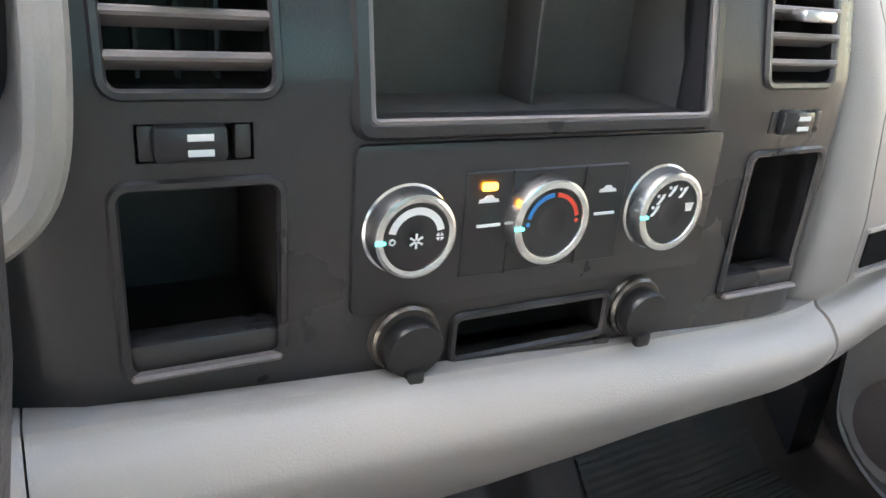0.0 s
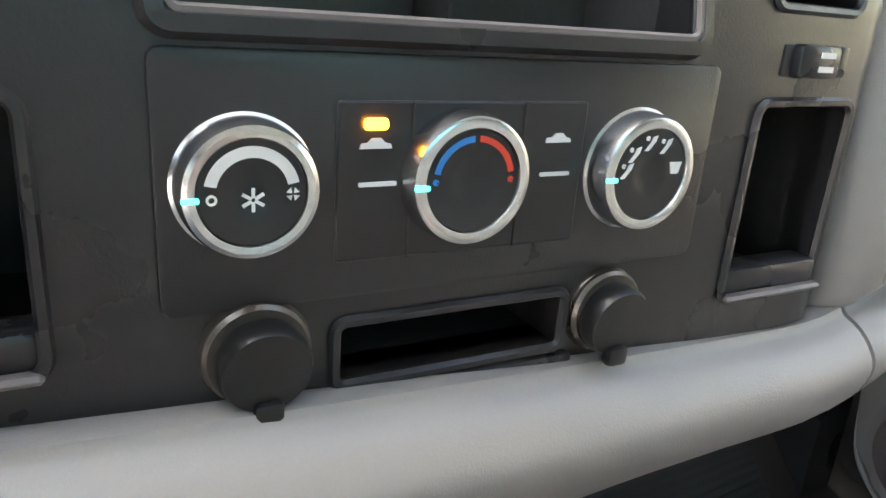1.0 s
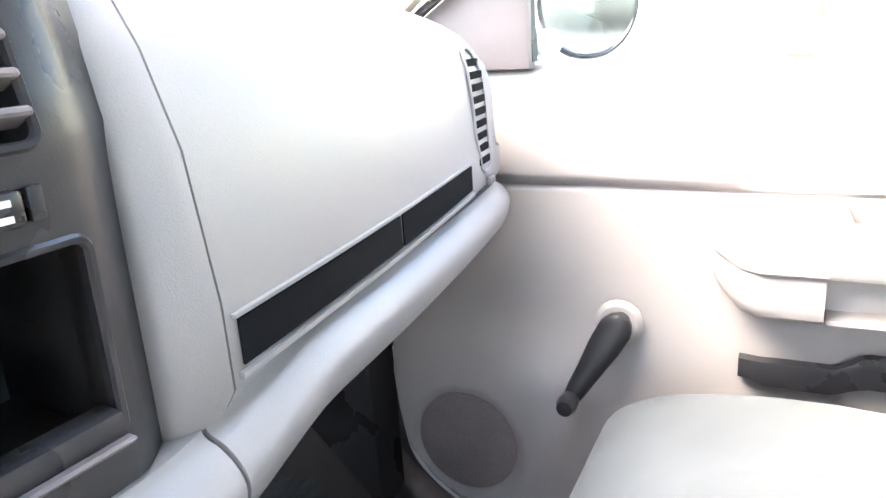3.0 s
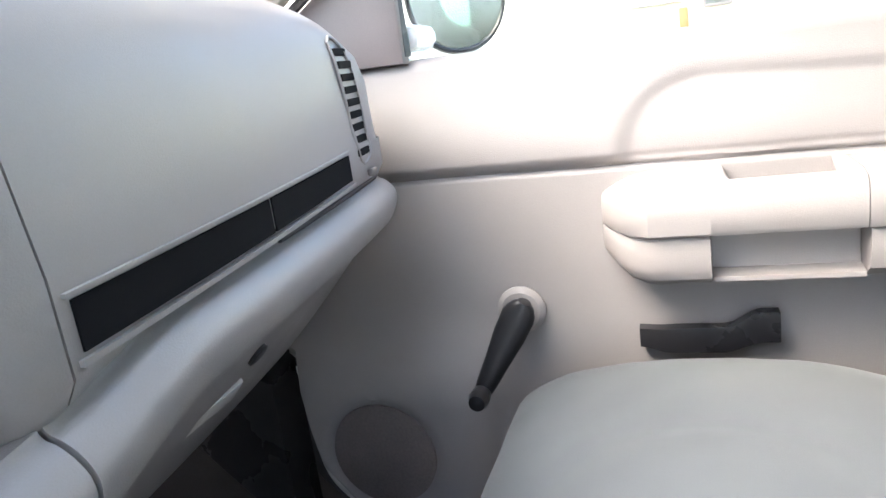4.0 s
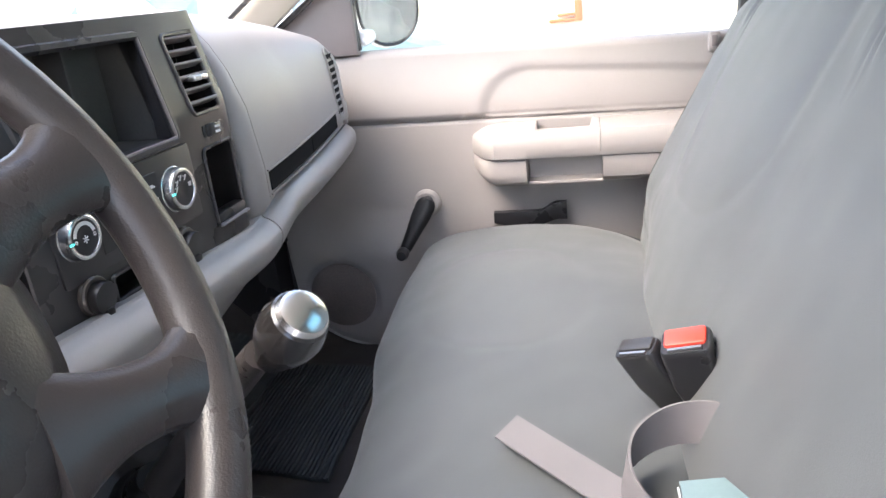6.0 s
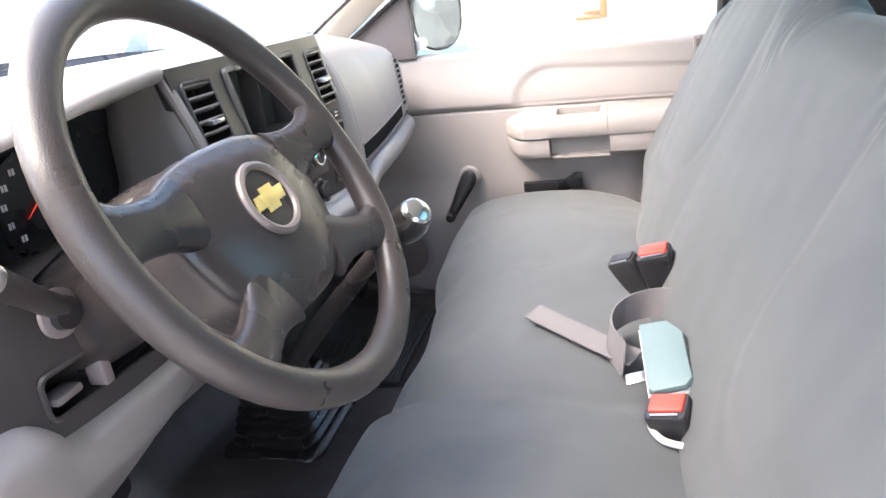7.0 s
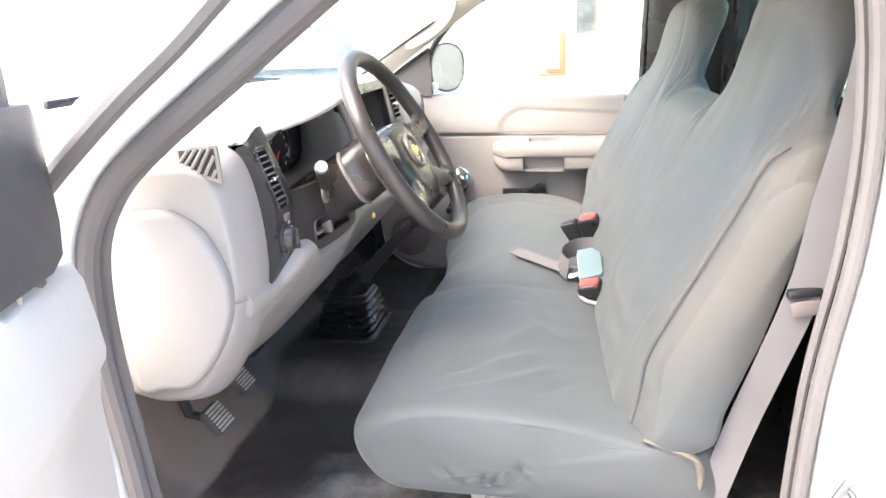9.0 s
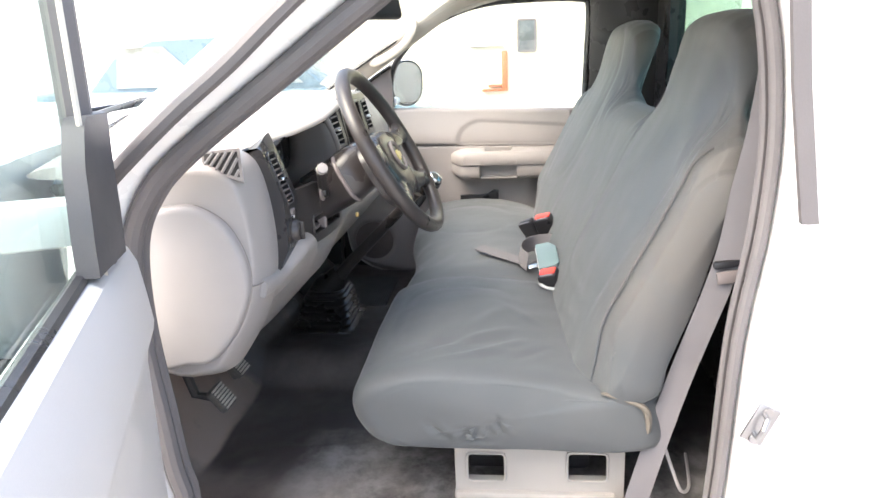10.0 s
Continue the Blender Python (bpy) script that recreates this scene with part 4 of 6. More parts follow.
# ---- instrument cluster
front = curve_pts([(-0.200, 0.505, 0.781), (-0.204, 0.482, 0.725), (-0.206, 0.472, 0.690), (-0.210, 0.469, 0.662), (-0.220, 0.468, 0.646), (-0.24, 0.468, 0.636), (-0.29, 0.472, 0.630), (-0.43, 0.475, 0.628), (-0.575, 0.475, 0.628), (-0.580, 0.49, 0.69), (-0.575, 0.50, 0.740), (-0.50, 0.46, 0.775), (-0.40, 0.448, 0.787), (-0.30, 0.46, 0.787)], 3, True)
back = [Vector((lerp(p.x, -0.39, 0.02), 0.585, lerp(p.z, 0.70, 0.08))) for p in front]


def bowl(lo, hi):
    return loft([[front[k % 42].lerp(back[k % 42], u) for k in range(lo, hi + 1)] for u in (0, 0.25, 0.5, 0.75, 1)], False, False)


clus = part("cluster_bowl", bowl(0, 30), CLUSTERGREY, dash, "grey recessed instrument cluster", 50)
lining = part("hood_lining", bowl(30, 42), SMOOTHBLACK, clus, "black underside of the hood", 50)
lining.modifiers.new("thick", "SOLIDIFY").thickness = 0.004
clus.modifiers.new("thick", "SOLIDIFY").thickness = 0.004
part("cluster_face", prism([(-0.565, 0.60), (-0.203, 0.61), (-0.203, 0.785), (-0.40, 0.785), (-0.565, 0.722)], 0.008, to_face(0, 0.586, 0), 0), SMOOTHBLACK, clus)
for gx, gz, gr, n0 in ((-0.450, 0.688, 0.055, 10), (-0.346, 0.685, 0.055, 11), (-0.525, 0.725, 0.024, 8), (-0.525, 0.660, 0.024, 8), (-0.396, 0.742, 0.020, 8)):
    m = to_face(gx, 0.585, gz)
    d = part("gauge", revolve([(gr, 0), (gr, 0.006), (gr - 0.004, 0.006), (gr - 0.006, 0.002), (0.001, 0.002)], 36, m), SMOOTHBLACK, clus, "round gauge with white figures")
    for i in range(n0):
        a = radians(225 - 270 * i / (n0 - 1))
        w = 0.0027 if gr > 0.03 else 0.0018
        for off in ((-0.0021, 0.0021) if gr > 0.03 else (0.0,)):
            mark("gauge_mark", [(math.cos(a) * (gr * 0.74) + off + sx * w * 0.5, math.sin(a) * (gr * 0.74) + sy * w * 1.2) for sx, sy in ((-1, -1), (1, -1), (1, 1), (-1, 1))], m, WHITEPRINT, d, 0.0035)
    a = radians(215 if gr > 0.03 else 150)
    mark("needle", [(math.cos(a + 1.57) * 0.0008, math.sin(a + 1.57) * 0.0008), (math.cos(a) * gr * 0.42, math.sin(a) * gr * 0.42), (math.cos(a - 1.57) * 0.0008, math.sin(a - 1.57) * 0.0008)], m, NEEDLE, d, 0.005)

part("cluster_frame", tube(curve_pts([(-0.199, 0.506, 0.781), (-0.202, 0.482, 0.725), (-0.204, 0.470, 0.690), (-0.208, 0.466, 0.662), (-0.217, 0.464, 0.645), (-0.236, 0.463, 0.634), (-0.275, 0.464, 0.628)], 4), 0.0075, 10), CLUSTERGREY, clus, "rounded grey frame edge of the cluster")

# charcoal strip left of the wheel with its vent and the light switch
LB = (-0.664, -0.588, 0.500, 0.768)


def strip_y(x, z):
    return 0.462 + 0.36 * max(0, z - 0.655) + 0.03 * ease(0.56, 0.50, z)


DV = (-0.648, -0.610, 0.640, 0.738)
sp = part("left_panel", plate([LB[0], -0.652, -0.600, LB[1]], [0.500, 0.53, 0.56, 0.60, 0.655, 0.70, 0.745, 0.768], [DV], strip_y, 0.045), CHARCOAL, dash, "charcoal panel left of the steering wheel")
for v in sp.data.vertices:
    if v.co.z > 0.75:
        v.co.z += lerp(-0.018, 0.001, ease(LB[0], LB[1] - 0.012, v.co.x)) - 0.75 * max(0.0, v.co.y - strip_y(0, 0.768) - 0.002)
part("vent_box", bin_(DV[0], DV[1], DV[2], DV[3] - 0.02, 0.505, 0.05), PITCH, sp)
part("rim", rim(*DV, lambda x, z: strip_y(x, z) - 0.001, 0.008, 0.002), CHARCOAL, sp)
for i in range(10):
    z = lerp(DV[2], DV[3], (i + 0.6) / 10.2)
    part("slat", box((-0.632, strip_y(0, z) + 0.006, z), (0.042, 0.012, 0.003), 0.0008, 1, m=Euler((radians(-20), 0, 0)).to_matrix().to_4x4()), SPOKEGREY, sp)
part("vent_thumb", box((-0.625, strip_y(0, 0.69) - 0.002, 0.688), (0.020, 0.012, 0.006), 0.002), CHROME, sp)
part("switch", box((-0.624, 0.462, 0.624), (0.016, 0.010, 0.012), 0.002), SPOKEGREY, sp, "small rocker switch")
lk = part("light_knob", revolve([(0.024, 0), (0.024, 0.004), (0.020, 0.006), (0.0185, 0.015), (0.016, 0.018), (0.0001, 0.018)], 32, to_face(-0.636, 0.462, 0.590)), WHEELSKIN, sp, "round grey headlamp switch knob")
part("knob_bar", box((-0.636, 0.441, 0.590), (0.006, 0.008, 0.034), 0.002), WHEELSKIN, lk)
for a in (20, 45, 70, -10):
    part("switch_mark", box((-0.636 + math.cos(radians(a)) * 0.031, 0.4615, 0.590 + math.sin(radians(a)) * 0.031), (0.007, 0.001, 0.005), 0), WHITEPRINT, sp)

# knee panel below the cluster with the open fuse recess
KO = (-0.535, -0.385, 0.553, 0.592)
kn = part("knee_panel", plate(np.linspace(-0.590, -0.228, 9), [0.535, 0.56, 0.60, 0.63, 0.655], [KO], lambda x, z: 0.470 - 0.035 * (1 - ((x + 0.41) / 0.19) ** 2) + 0.10 * max(0, z - 0.60), 0.012), KNEEGREY, dash, "dark grey knee panel with an open recess")
part("recess", bin_(*KO, 0.452, 0.05), PITCH, kn)
part("recess_rim", rim(*KO, lambda x, z: 0.468 - 0.035 * (1 - ((x + 0.41) / 0.19) ** 2), 0.008, 0.0026), KNEEGREY, kn)
part("recess_bar", box((-0.475, 0.447, 0.572), (0.012, 0.02, 0.036), 0.003), SPOKEGREY, kn)
part("recess_bar", box((-0.512, 0.455, 0.566), (0.030, 0.02, 0.008), 0.003), SPOKEGREY, kn)
part("recess_latch", box((-0.415, 0.455, 0.578), (0.04, 0.014, 0.014), 0.004), BRASS, kn)
part("tag", box((-0.262, 0.420, 0.530), (0.010, 0.008, 0.012), 0.003), BRASS, kn, "small brass tag")
part("under_panel", box((-0.40, 0.64, 0.40), (0.28, 0.14, 0.08), 0.02), CHARCOAL, dash)
part("duct", box((-0.22, 0.80, 0.30), (0.09, 0.12, 0.26), 0.02), PITCH, dash)


# ---------------------------------------------------------------- steering wheel and column
WU, WN = Vector((0, 0.485, 0.8746)), Vector((0, -0.8746, 0.485))
WC = Vector((-0.410, 0.300, 0.704))
WM = Matrix(((1, WU.x, WN.x, WC.x), (0, WU.y, WN.y, WC.y), (0, WU.z, WN.z, WC.z), (0, 0, 0, 1)))
wheel = thing("steering_wheel", "worn dark grey four-spoke steering wheel with a badge", "steering wheel")
bm = tube([(math.cos(a) * 0.180, math.sin(a) * 0.180, 0.0) for a in [2 * math.pi * i / 72 for i in range(72)]], 0.0155, 12, True)
bm.transform(WM)
part("rim", bm, WHEELSKIN, wheel, "worn vinyl rim")


def hub_r(a):
    """Half-width of the airbag cover by angle: broad above, narrowing below."""
    c, s = math.cos(a), math.sin(a)
    w, h = (0.108, 0.070) if s > 0 else (0.108 - 0.020 * -s, 0.088)
    return 1 / ((abs(c) / w) ** 3 + (abs(s) / h) ** 3) ** (1 / 3)


rings = []
for f, h in ((1.0, -0.046), (1.0, -0.022), (0.985, -0.014), (0.94, -0.007), (0.8, -0.001), (0.5, 0.003), (0.2, 0.004), (0.02, 0.004)):
    rings.append([WM @ Vector((math.cos(a) * hub_r(a) * f, math.sin(a) * hub_r(a) * f - 0.020, h)) for a in [2 * math.pi * i / 64 for i in range(64)]])
hub = part("airbag_cover", loft(rings), HUBSKIN, wheel, "dark grey textured airbag cover")
em = WM @ Matrix.Translation((0.002, -0.015, 0.0040))
bm = tube([(math.cos(a) * 0.033, math.sin(a) * 0.033 * 0.93, 0.0015) for a in [2 * math.pi * i / 40 for i in range(40)]], 0.0040, 8, True)
bm.transform(em)
badge = part("badge_ring", bm, BADGERING, hub, "satin ring of the badge")
part("badge_disc", prism([(math.cos(a) * 0.031, math.sin(a) * 0.029) for a in [2 * math.pi * i / 32 for i in range(32)]], 0.002, em @ Matrix.Translation((0, 0, 0.001)), 0), CHARCOAL, hub)
part("badge_shape", prism([(-0.026, -0.006), (0.021, -0.006), (0.026, 0.006), (-0.021, 0.006)], 0.004, em @ Matrix.Translation((0, 0, 0.0035)), 0.001), GOLD, hub, "plain gold slanted bar")
part("badge_block", prism([(-0.012, -0.011), (0.007, -0.011), (0.012, 0.011), (-0.007, 0.011)], 0.004, em @ Matrix.Translation((0, 0, 0.0032)), 0.001), GOLD, hub)
for sx in (-1, 1):
    for (x0, y0), (x1, y1), w0, w1, w2 in (((0.078, 0.006), (0.174, 0.020), 0.034, 0.020, 0.036), ((0.056, -0.076), (0.144, -0.104), 0.036, 0.019, 0.034)):
        d = Vector((x1 - x0, y1 - y0)).normalized()
        nrm = Vector((-d.y, d.x))
        rings = []
        for t in np.linspace(0, 1, 13):
            c = Vector((lerp(x0, x1, t), lerp(y0, y1, t)))
            w = w1 + (w0 - w1) * max(0, 1 - t / 0.55) ** 2 + (w2 - w1) * max(0, (t - 0.55) / 0.45) ** 3
            ring = []
            for k in range(20):
                a = 2 * math.pi * k / 20
                cs, sn = math.cos(a), math.sin(a)
                q = (abs(cs) ** 3 + abs(sn) ** 3) ** (-1 / 3)
                p2 = c + nrm * cs * q * w
                ring.append(WM @ Vector((sx * p2.x, p2.y, -0.010 * (1 - t) + sn * q * lerp(0.0105, 0.0120, t) * (1 - 0.35 * abs(cs) ** 4))))
            rings.append(ring)
        part("spoke", loft(rings), SMOOTHBLACK if sx < 0 and y0 > 0 else HUBSKIN, wheel, "glossy worn black spoke" if sx < 0 and y0 > 0 else "")

column = thing("steering_column", "dark grey steering column shroud with control stalk", "steering column")
rings = []
for d, w, h, dz in ((0.020, 0.046, 0.046, 0), (0.045, 0.060, 0.054, -0.002), (0.065, 0.078, 0.060, -0.004), (0.085, 0.088, 0.064, -0.006), (0.100, 0.091, 0.065, -0.008), (0.104, 0.088, 0.063, -0.008), (0.19, 0.080, 0.060, -0.010), (0.26, 0.072, 0.056, -0.010)):
    o = WC - WN * d + Vector((0, 0, dz))
    ring = []
    for i in range(40):
        a = 2 * math.pi * i / 40
        c, k = math.cos(a), math.sin(a)
        q = (abs(c) ** 3.5 + abs(k) ** 3.5) ** (-1 / 3.5)
        ring.append(o + Vector((c * q * w, 0, 0)) + WU * (k * q * h * (1.0 if k > 0 else 0.74)))
    rings.append(ring)
shroud = part("shroud", loft(rings), HUBSKIN, column, "dark grey moulded shroud")
edge = []
o = WC - WN * 0.097 + Vector((0, 0, -0.008))
for k in range(15):
    a = radians(lerp(128, 236, k / 14))
    c, q = math.cos(a), (abs(math.cos(a)) ** 3.5 + abs(math.sin(a)) ** 3.5) ** (-1 / 3.5)
    edge.append(o + Vector((c * q * 0.090, 0, 0)) + WU * (math.sin(a) * q * 0.064 * (1.0 if a < math.pi else 0.74)))
part("shroud_edge", tube(edge, 0.0045, 8), SPOKEGREY, column, "pale grey trim edge of the shroud")
st = part("stalk", tube([(-0.512, 0.428, 0.644), (-0.546, 0.419, 0.671), (-0.575, 0.411, 0.694)], [0.010, 0.010, 0.012], 12), WHEELSKIN, column)
part("stalk_cap", revolve([(0.0095, -0.006), (0.0108, -0.004), (0.0108, 0.006), (0.0098, 0.009), (0.0001, 0.010)], 20, Matrix.Translation((-0.577, 0.410, 0.695)) @ Vector((-0.80, -0.42, 0.42)).to_track_quat("Z", "Y").to_matrix().to_4x4()), GREY, st, "white capped stalk end")
part("stalk_collar", revolve([(0.020, 0), (0.020, 0.004), (0.016, 0.006), (0.0001, 0.004)], 24, to_face(-0.512, 0.432, 0.640)), SPOKEGREY, column, "round ringed boss")
part("stalk_collar", revolve([(0.015, 0), (0.013, 0.012), (0.0001, 0.013)], 24, to_face(-0.512, 0.432, 0.640)), SMOOTHBLACK, column)

# ---------------------------------------------------------------- gear lever and pedals
lever = thing("gear_lever", "long floor gear lever rising from a black ribbed rubber boot", "gear lever")
rings = []
bc = Vector((0.105, 0.615, 0.108))
levels = [(-0.02, 0.122, 0.098), (0.006, 0.122, 0.098), (0.011, 0.118, 0.094)]
for k in range(5):
    w, h, z = lerp(0.098, 0.074, k / 4), lerp(0.078, 0.060, k / 4), 0.014 + 0.021 * k
    levels += [(z, w - 0.004, h - 0.004), (z + 0.004, w + 0.004, h + 0.004), (z + 0.011, w + 0.004, h + 0.004), (z + 0.016, w - 0.004, h - 0.004)]
levels += [(0.122, 0.070, 0.056), (0.127, 0.064, 0.050), (0.122, 0.048, 0.044)]
for z, w, h in levels:
    lean = 0.28 * max(0.0, z)
    rings.append([(bc.x + a - lean, bc.y + b - lean * 0.5, bc.z + z) for a, b in rounded(2 * w, 2 * h, 0.030, 5)])
boot = part("boot", loft(rings), BOOTRUBBER, lever, "black ribbed rubber boot", 50)
part("boot_collar", revolve([(0.050, -0.02), (0.048, 0.006), (0.040, 0.016), (0.034, 0.035), (0.027, 0.060), (0.021, 0.080)], 24, Matrix.Translation((0.066, 0.592, 0.232)) @ Vector((-0.28, -0.42, 0.62)).to_track_quat("Z", "Y").to_matrix().to_4x4()), BOOTRUBBER, lever)
part("stick", tube(curve_pts([(0.060, 0.583, 0.240), (0.020, 0.520, 0.315), (-0.065, 0.395, 0.446), (-0.140, 0.288, 0.555)], 4), [0.021 - 0.0008 * i for i in range(13)], 12), WHEELSKIN, lever, "dark grey tapered shaft")
part("knob", revolve([(0.012, -0.034), (0.015, -0.026), (0.022, -0.008), (0.0235, 0.006), (0.020, 0.020), (0.010, 0.028), (0.0001, 0.030)], 24, pose(-0.160, 0.252, 0.582, 40, -20, 0)), KNOBGREY, lever, "glossy dark shift knob")
part("knob_cap", revolve([(0.0185, 0.0225), (0.0165, 0.0265), (0.010, 0.0295), (0.0001, 0.0310)], 24, pose(-0.160, 0.252, 0.582, 40, -20, 0)), CHROME, lever, "bright capped top of the knob")


def pedal(c, w, h, tilt, label):
    p = thing("pedal", label, "pedal", group="pedals")
    m = Matrix.Translation(c) @ Euler((radians(tilt), 0, 0)).to_matrix().to_4x4()
    part("pad", prism(rounded(w, h, 0.012, 4), 0.014, m, 0.003), PADRUBBER, p, "worn ribbed rubber pad")
    for i in range(7):
        part("rib", prism(rounded(w * 0.86, h * 0.075, 0.002, 2, 0, h * (i - 3) * 0.13), 0.004, m @ Matrix.Translation((0, 0, 0.0025)), 0), PEDALPAD, p)
    part("arm", tube([m @ Vector((0, 0, -0.012)), m @ Vector((0, 0.04, -0.05)), Vector(c) + Vector((0, 0.12, 0.20))], 0.010, 8), PITCH, p)
    return p


pedal((-0.560, 0.675, 0.203), 0.058, 0.058, 52, "clutch pedal with a worn ribbed rubber pad")
pedal((-0.402, 0.700, 0.203), 0.058, 0.054, 52, "brake pedal with a worn ribbed rubber pad")
pedal((-0.28, 0.78, 0.16), 0.050, 0.11, 55, "narrow accelerator pedal with ribbed rubber pad")


# ---------------------------------------------------------------- bench seat
bench = thing("bench_seat", "grey stretch-fabric covered bench seat with two integral headrests", "bench seat")
XL, XR = -0.715, 0.765


def driver_side(x):
    return 1 - ease(-0.165, -0.105, x)


def cushion(x):
    d = driver_side(x)
    p = ease(0.22, 0.34, x)
    fy = 0.350 + 0.014 * d + 0.018 * p + 0.022 * ease(0.0, 0.7, x) - 0.012 * math.exp(-((x - 0.06) / 0.11) ** 2)
    up = 0.006 * d + 0.006 * math.sin(math.pi * ease(-0.70, -0.12, x)) * d + 0.008 * p * math.sin(math.pi * ease(0.1, 0.76, x)) - 0.010 * math.exp(-((x + 0.105) / 0.05) ** 2) + 0.018 * ease(0.0, 0.6, x)
    pts = [(-0.22, 0.17), (0.05, 0.168), (fy - 0.11, 0.168), (fy - 0.045, 0.180), (fy - 0.012, 0.215), (fy, 0.252), (fy - 0.010, 0.283 + up), (fy - 0.040, 0.306 + up), (fy - 0.095, 0.322 + up), (0.18, 0.330 + up),
           (0.08, 0.326 + up), (0.0, 0.316 + up), (-0.06, 0.304 + up * 0.6), (-0.12, 0.292), (-0.20, 0.285), (-0.225, 0.26)]
    return pts


def end_round(x, r=0.05):
    """How far a section shrinks near the two ends."""
    e = min(x - XL, XR - x)
    if e >= r:
        return 1.0
    return math.sqrt(max(0.0, 1 - (1 - e / r) ** 2))


def cloth_loft(section, xs, r, core, wrinkle, per=8, side=None):
    """A padded form over sections across the cab; its two ends close in rounded, slightly bulging faces."""
    rings = []

    def ring_at(x, s, push=0.0):
        ring = []
        for q in curve_pts([(a, b, 0) for a, b in section(min(max(x, XL), XR))], per, True):
            c = core(x, q.y) if callable(core) else core
            y, z = lerp(c[0], q.x, s), lerp(c[1], q.y, s)
            dy, dz = wrinkle(x, y, z) if s > 0.79 else (0, 0)
            dx = push + (side(y, z) if side and push < 0 else 0)
            ring.append((x + dx, y + dy, z + dz))
        return ring

    inner = [0.03 + 0.745 * math.sin(math.pi / 2 * i / 21) for i in range(22)]
    for s in inner:
        rings.append(ring_at(XL, s, -0.012 * (1 - (s / 0.80) ** 2) - 0.0005))
    for x in xs:
        rings.append(ring_at(x, lerp(0.80, 1.0, end_round(x, r))))
    for s in reversed(inner):
        rings.append(ring_at(XR, s, 0.012 * (1 - (s / 0.80) ** 2)))
    return loft(rings)


XS = sorted(set([XL + 0.05 * (1 - math.cos(math.pi / 2 * i / 9)) for i in range(10)] + list(np.linspace(XL + 0.05, XR - 0.05, 190)) + [XR - 0.05 * (1 - math.cos(math.pi / 2 * i / 9)) for i in range(10)]))


def inset(u, v, u0, u1, v0, v1, r):
    """Signed distance to a rounded rectangle, negative inside."""
    a, b = abs(u - (u0 + u1) / 2) - (u1 - u0) / 2 + r, abs(v - (v0 + v1) / 2) - (v1 - v0) / 2 + r
    return math.hypot(max(a, 0), max(b, 0)) + min(max(a, b), 0) - r


def sewn(d):
    """Soft seam dip at the edge of a padded insert, which swells a little inside."""
    return -0.0035 * math.exp(-(d / 0.012) ** 2) + 0.0050 * ease(0.0, -0.08, d)


def crease(p, q, a, b, wide, deep):
    """A pulled fold from a to b."""
    dx, dy = b[0] - a[0], b[1] - a[1]
    t = min(1, max(0, ((p - a[0]) * dx + (q - a[1]) * dy) / (dx * dx + dy * dy)))
    d = math.hypot(p - a[0] - t * dx, q - a[1] - t * dy)
    return deep * math.exp(-(d / wide) ** 2) * math.sin(math.pi * lerp(0.12, 0.88, t))


def cushion_wrinkle(x, y, z):
    w = 0.0030 * noise.noise((x * 7, y * 7, 1)) + 0.0014 * noise.noise((x * 18 + y * 9, y * 22, 5))
    if z > 0.27:
        w -= 0.030 * ease(0.12, -0.10, y) * ease(0.45, 0.76, x)
        w += 0.6 * sewn(inset(x, y, -0.58, -0.24, 0.045, 0.295, 0.09)) + 0.6 * sewn(inset(x, y, 0.27, 0.60, 0.066, 0.315, 0.13))
        for a, b, wide, deep in (((-0.60, 0.18), (-0.50, 0.05), 0.012, 0.005), ((-0.63, 0.12), (-0.55, 0.03), 0.008, 0.005), ((-0.66, 0.20), (-0.60, 0.06), 0.010, 0.004), ((-0.50, 0.13), (-0.38, 0.06), 0.014, 0.004),
                                 ((-0.64, 0.05), (-0.57, -0.02), 0.008, -0.004), ((-0.45, 0.00), (-0.36, 0.08), 0.012, 0.003), ((-0.62, 0.26), (-0.56, 0.16), 0.012, -0.004)):
            w += crease(x, y, a, b, wide, deep)
    return w * 0.2, w


def side_folds(y, z):
    w = 0.0
    z -= 0.034
    for a, b, wide, deep in (((0.205, 0.205), (0.185, 0.178), 0.005, 0.006), ((0.185, 0.178), (0.165, 0.172), 0.005, 0.005), ((0.14, 0.198), (0.135, 0.165), 0.004, 0.006), ((0.118, 0.190), (0.112, 0.150), 0.005, 0.007),
                             ((0.098, 0.20), (0.088, 0.175), 0.004, 0.005), ((0.080, 0.215), (0.068, 0.180), 0.005, 0.005)):
        w += 1.3 * crease(y, z, a, b, wide * 1.4, deep) - 1.5 * crease(y + 0.011, z, a, b, wide * 1.5, deep * 0.6)
    return w + 0.003 * noise.noise((y * 9, z * 14, 4))


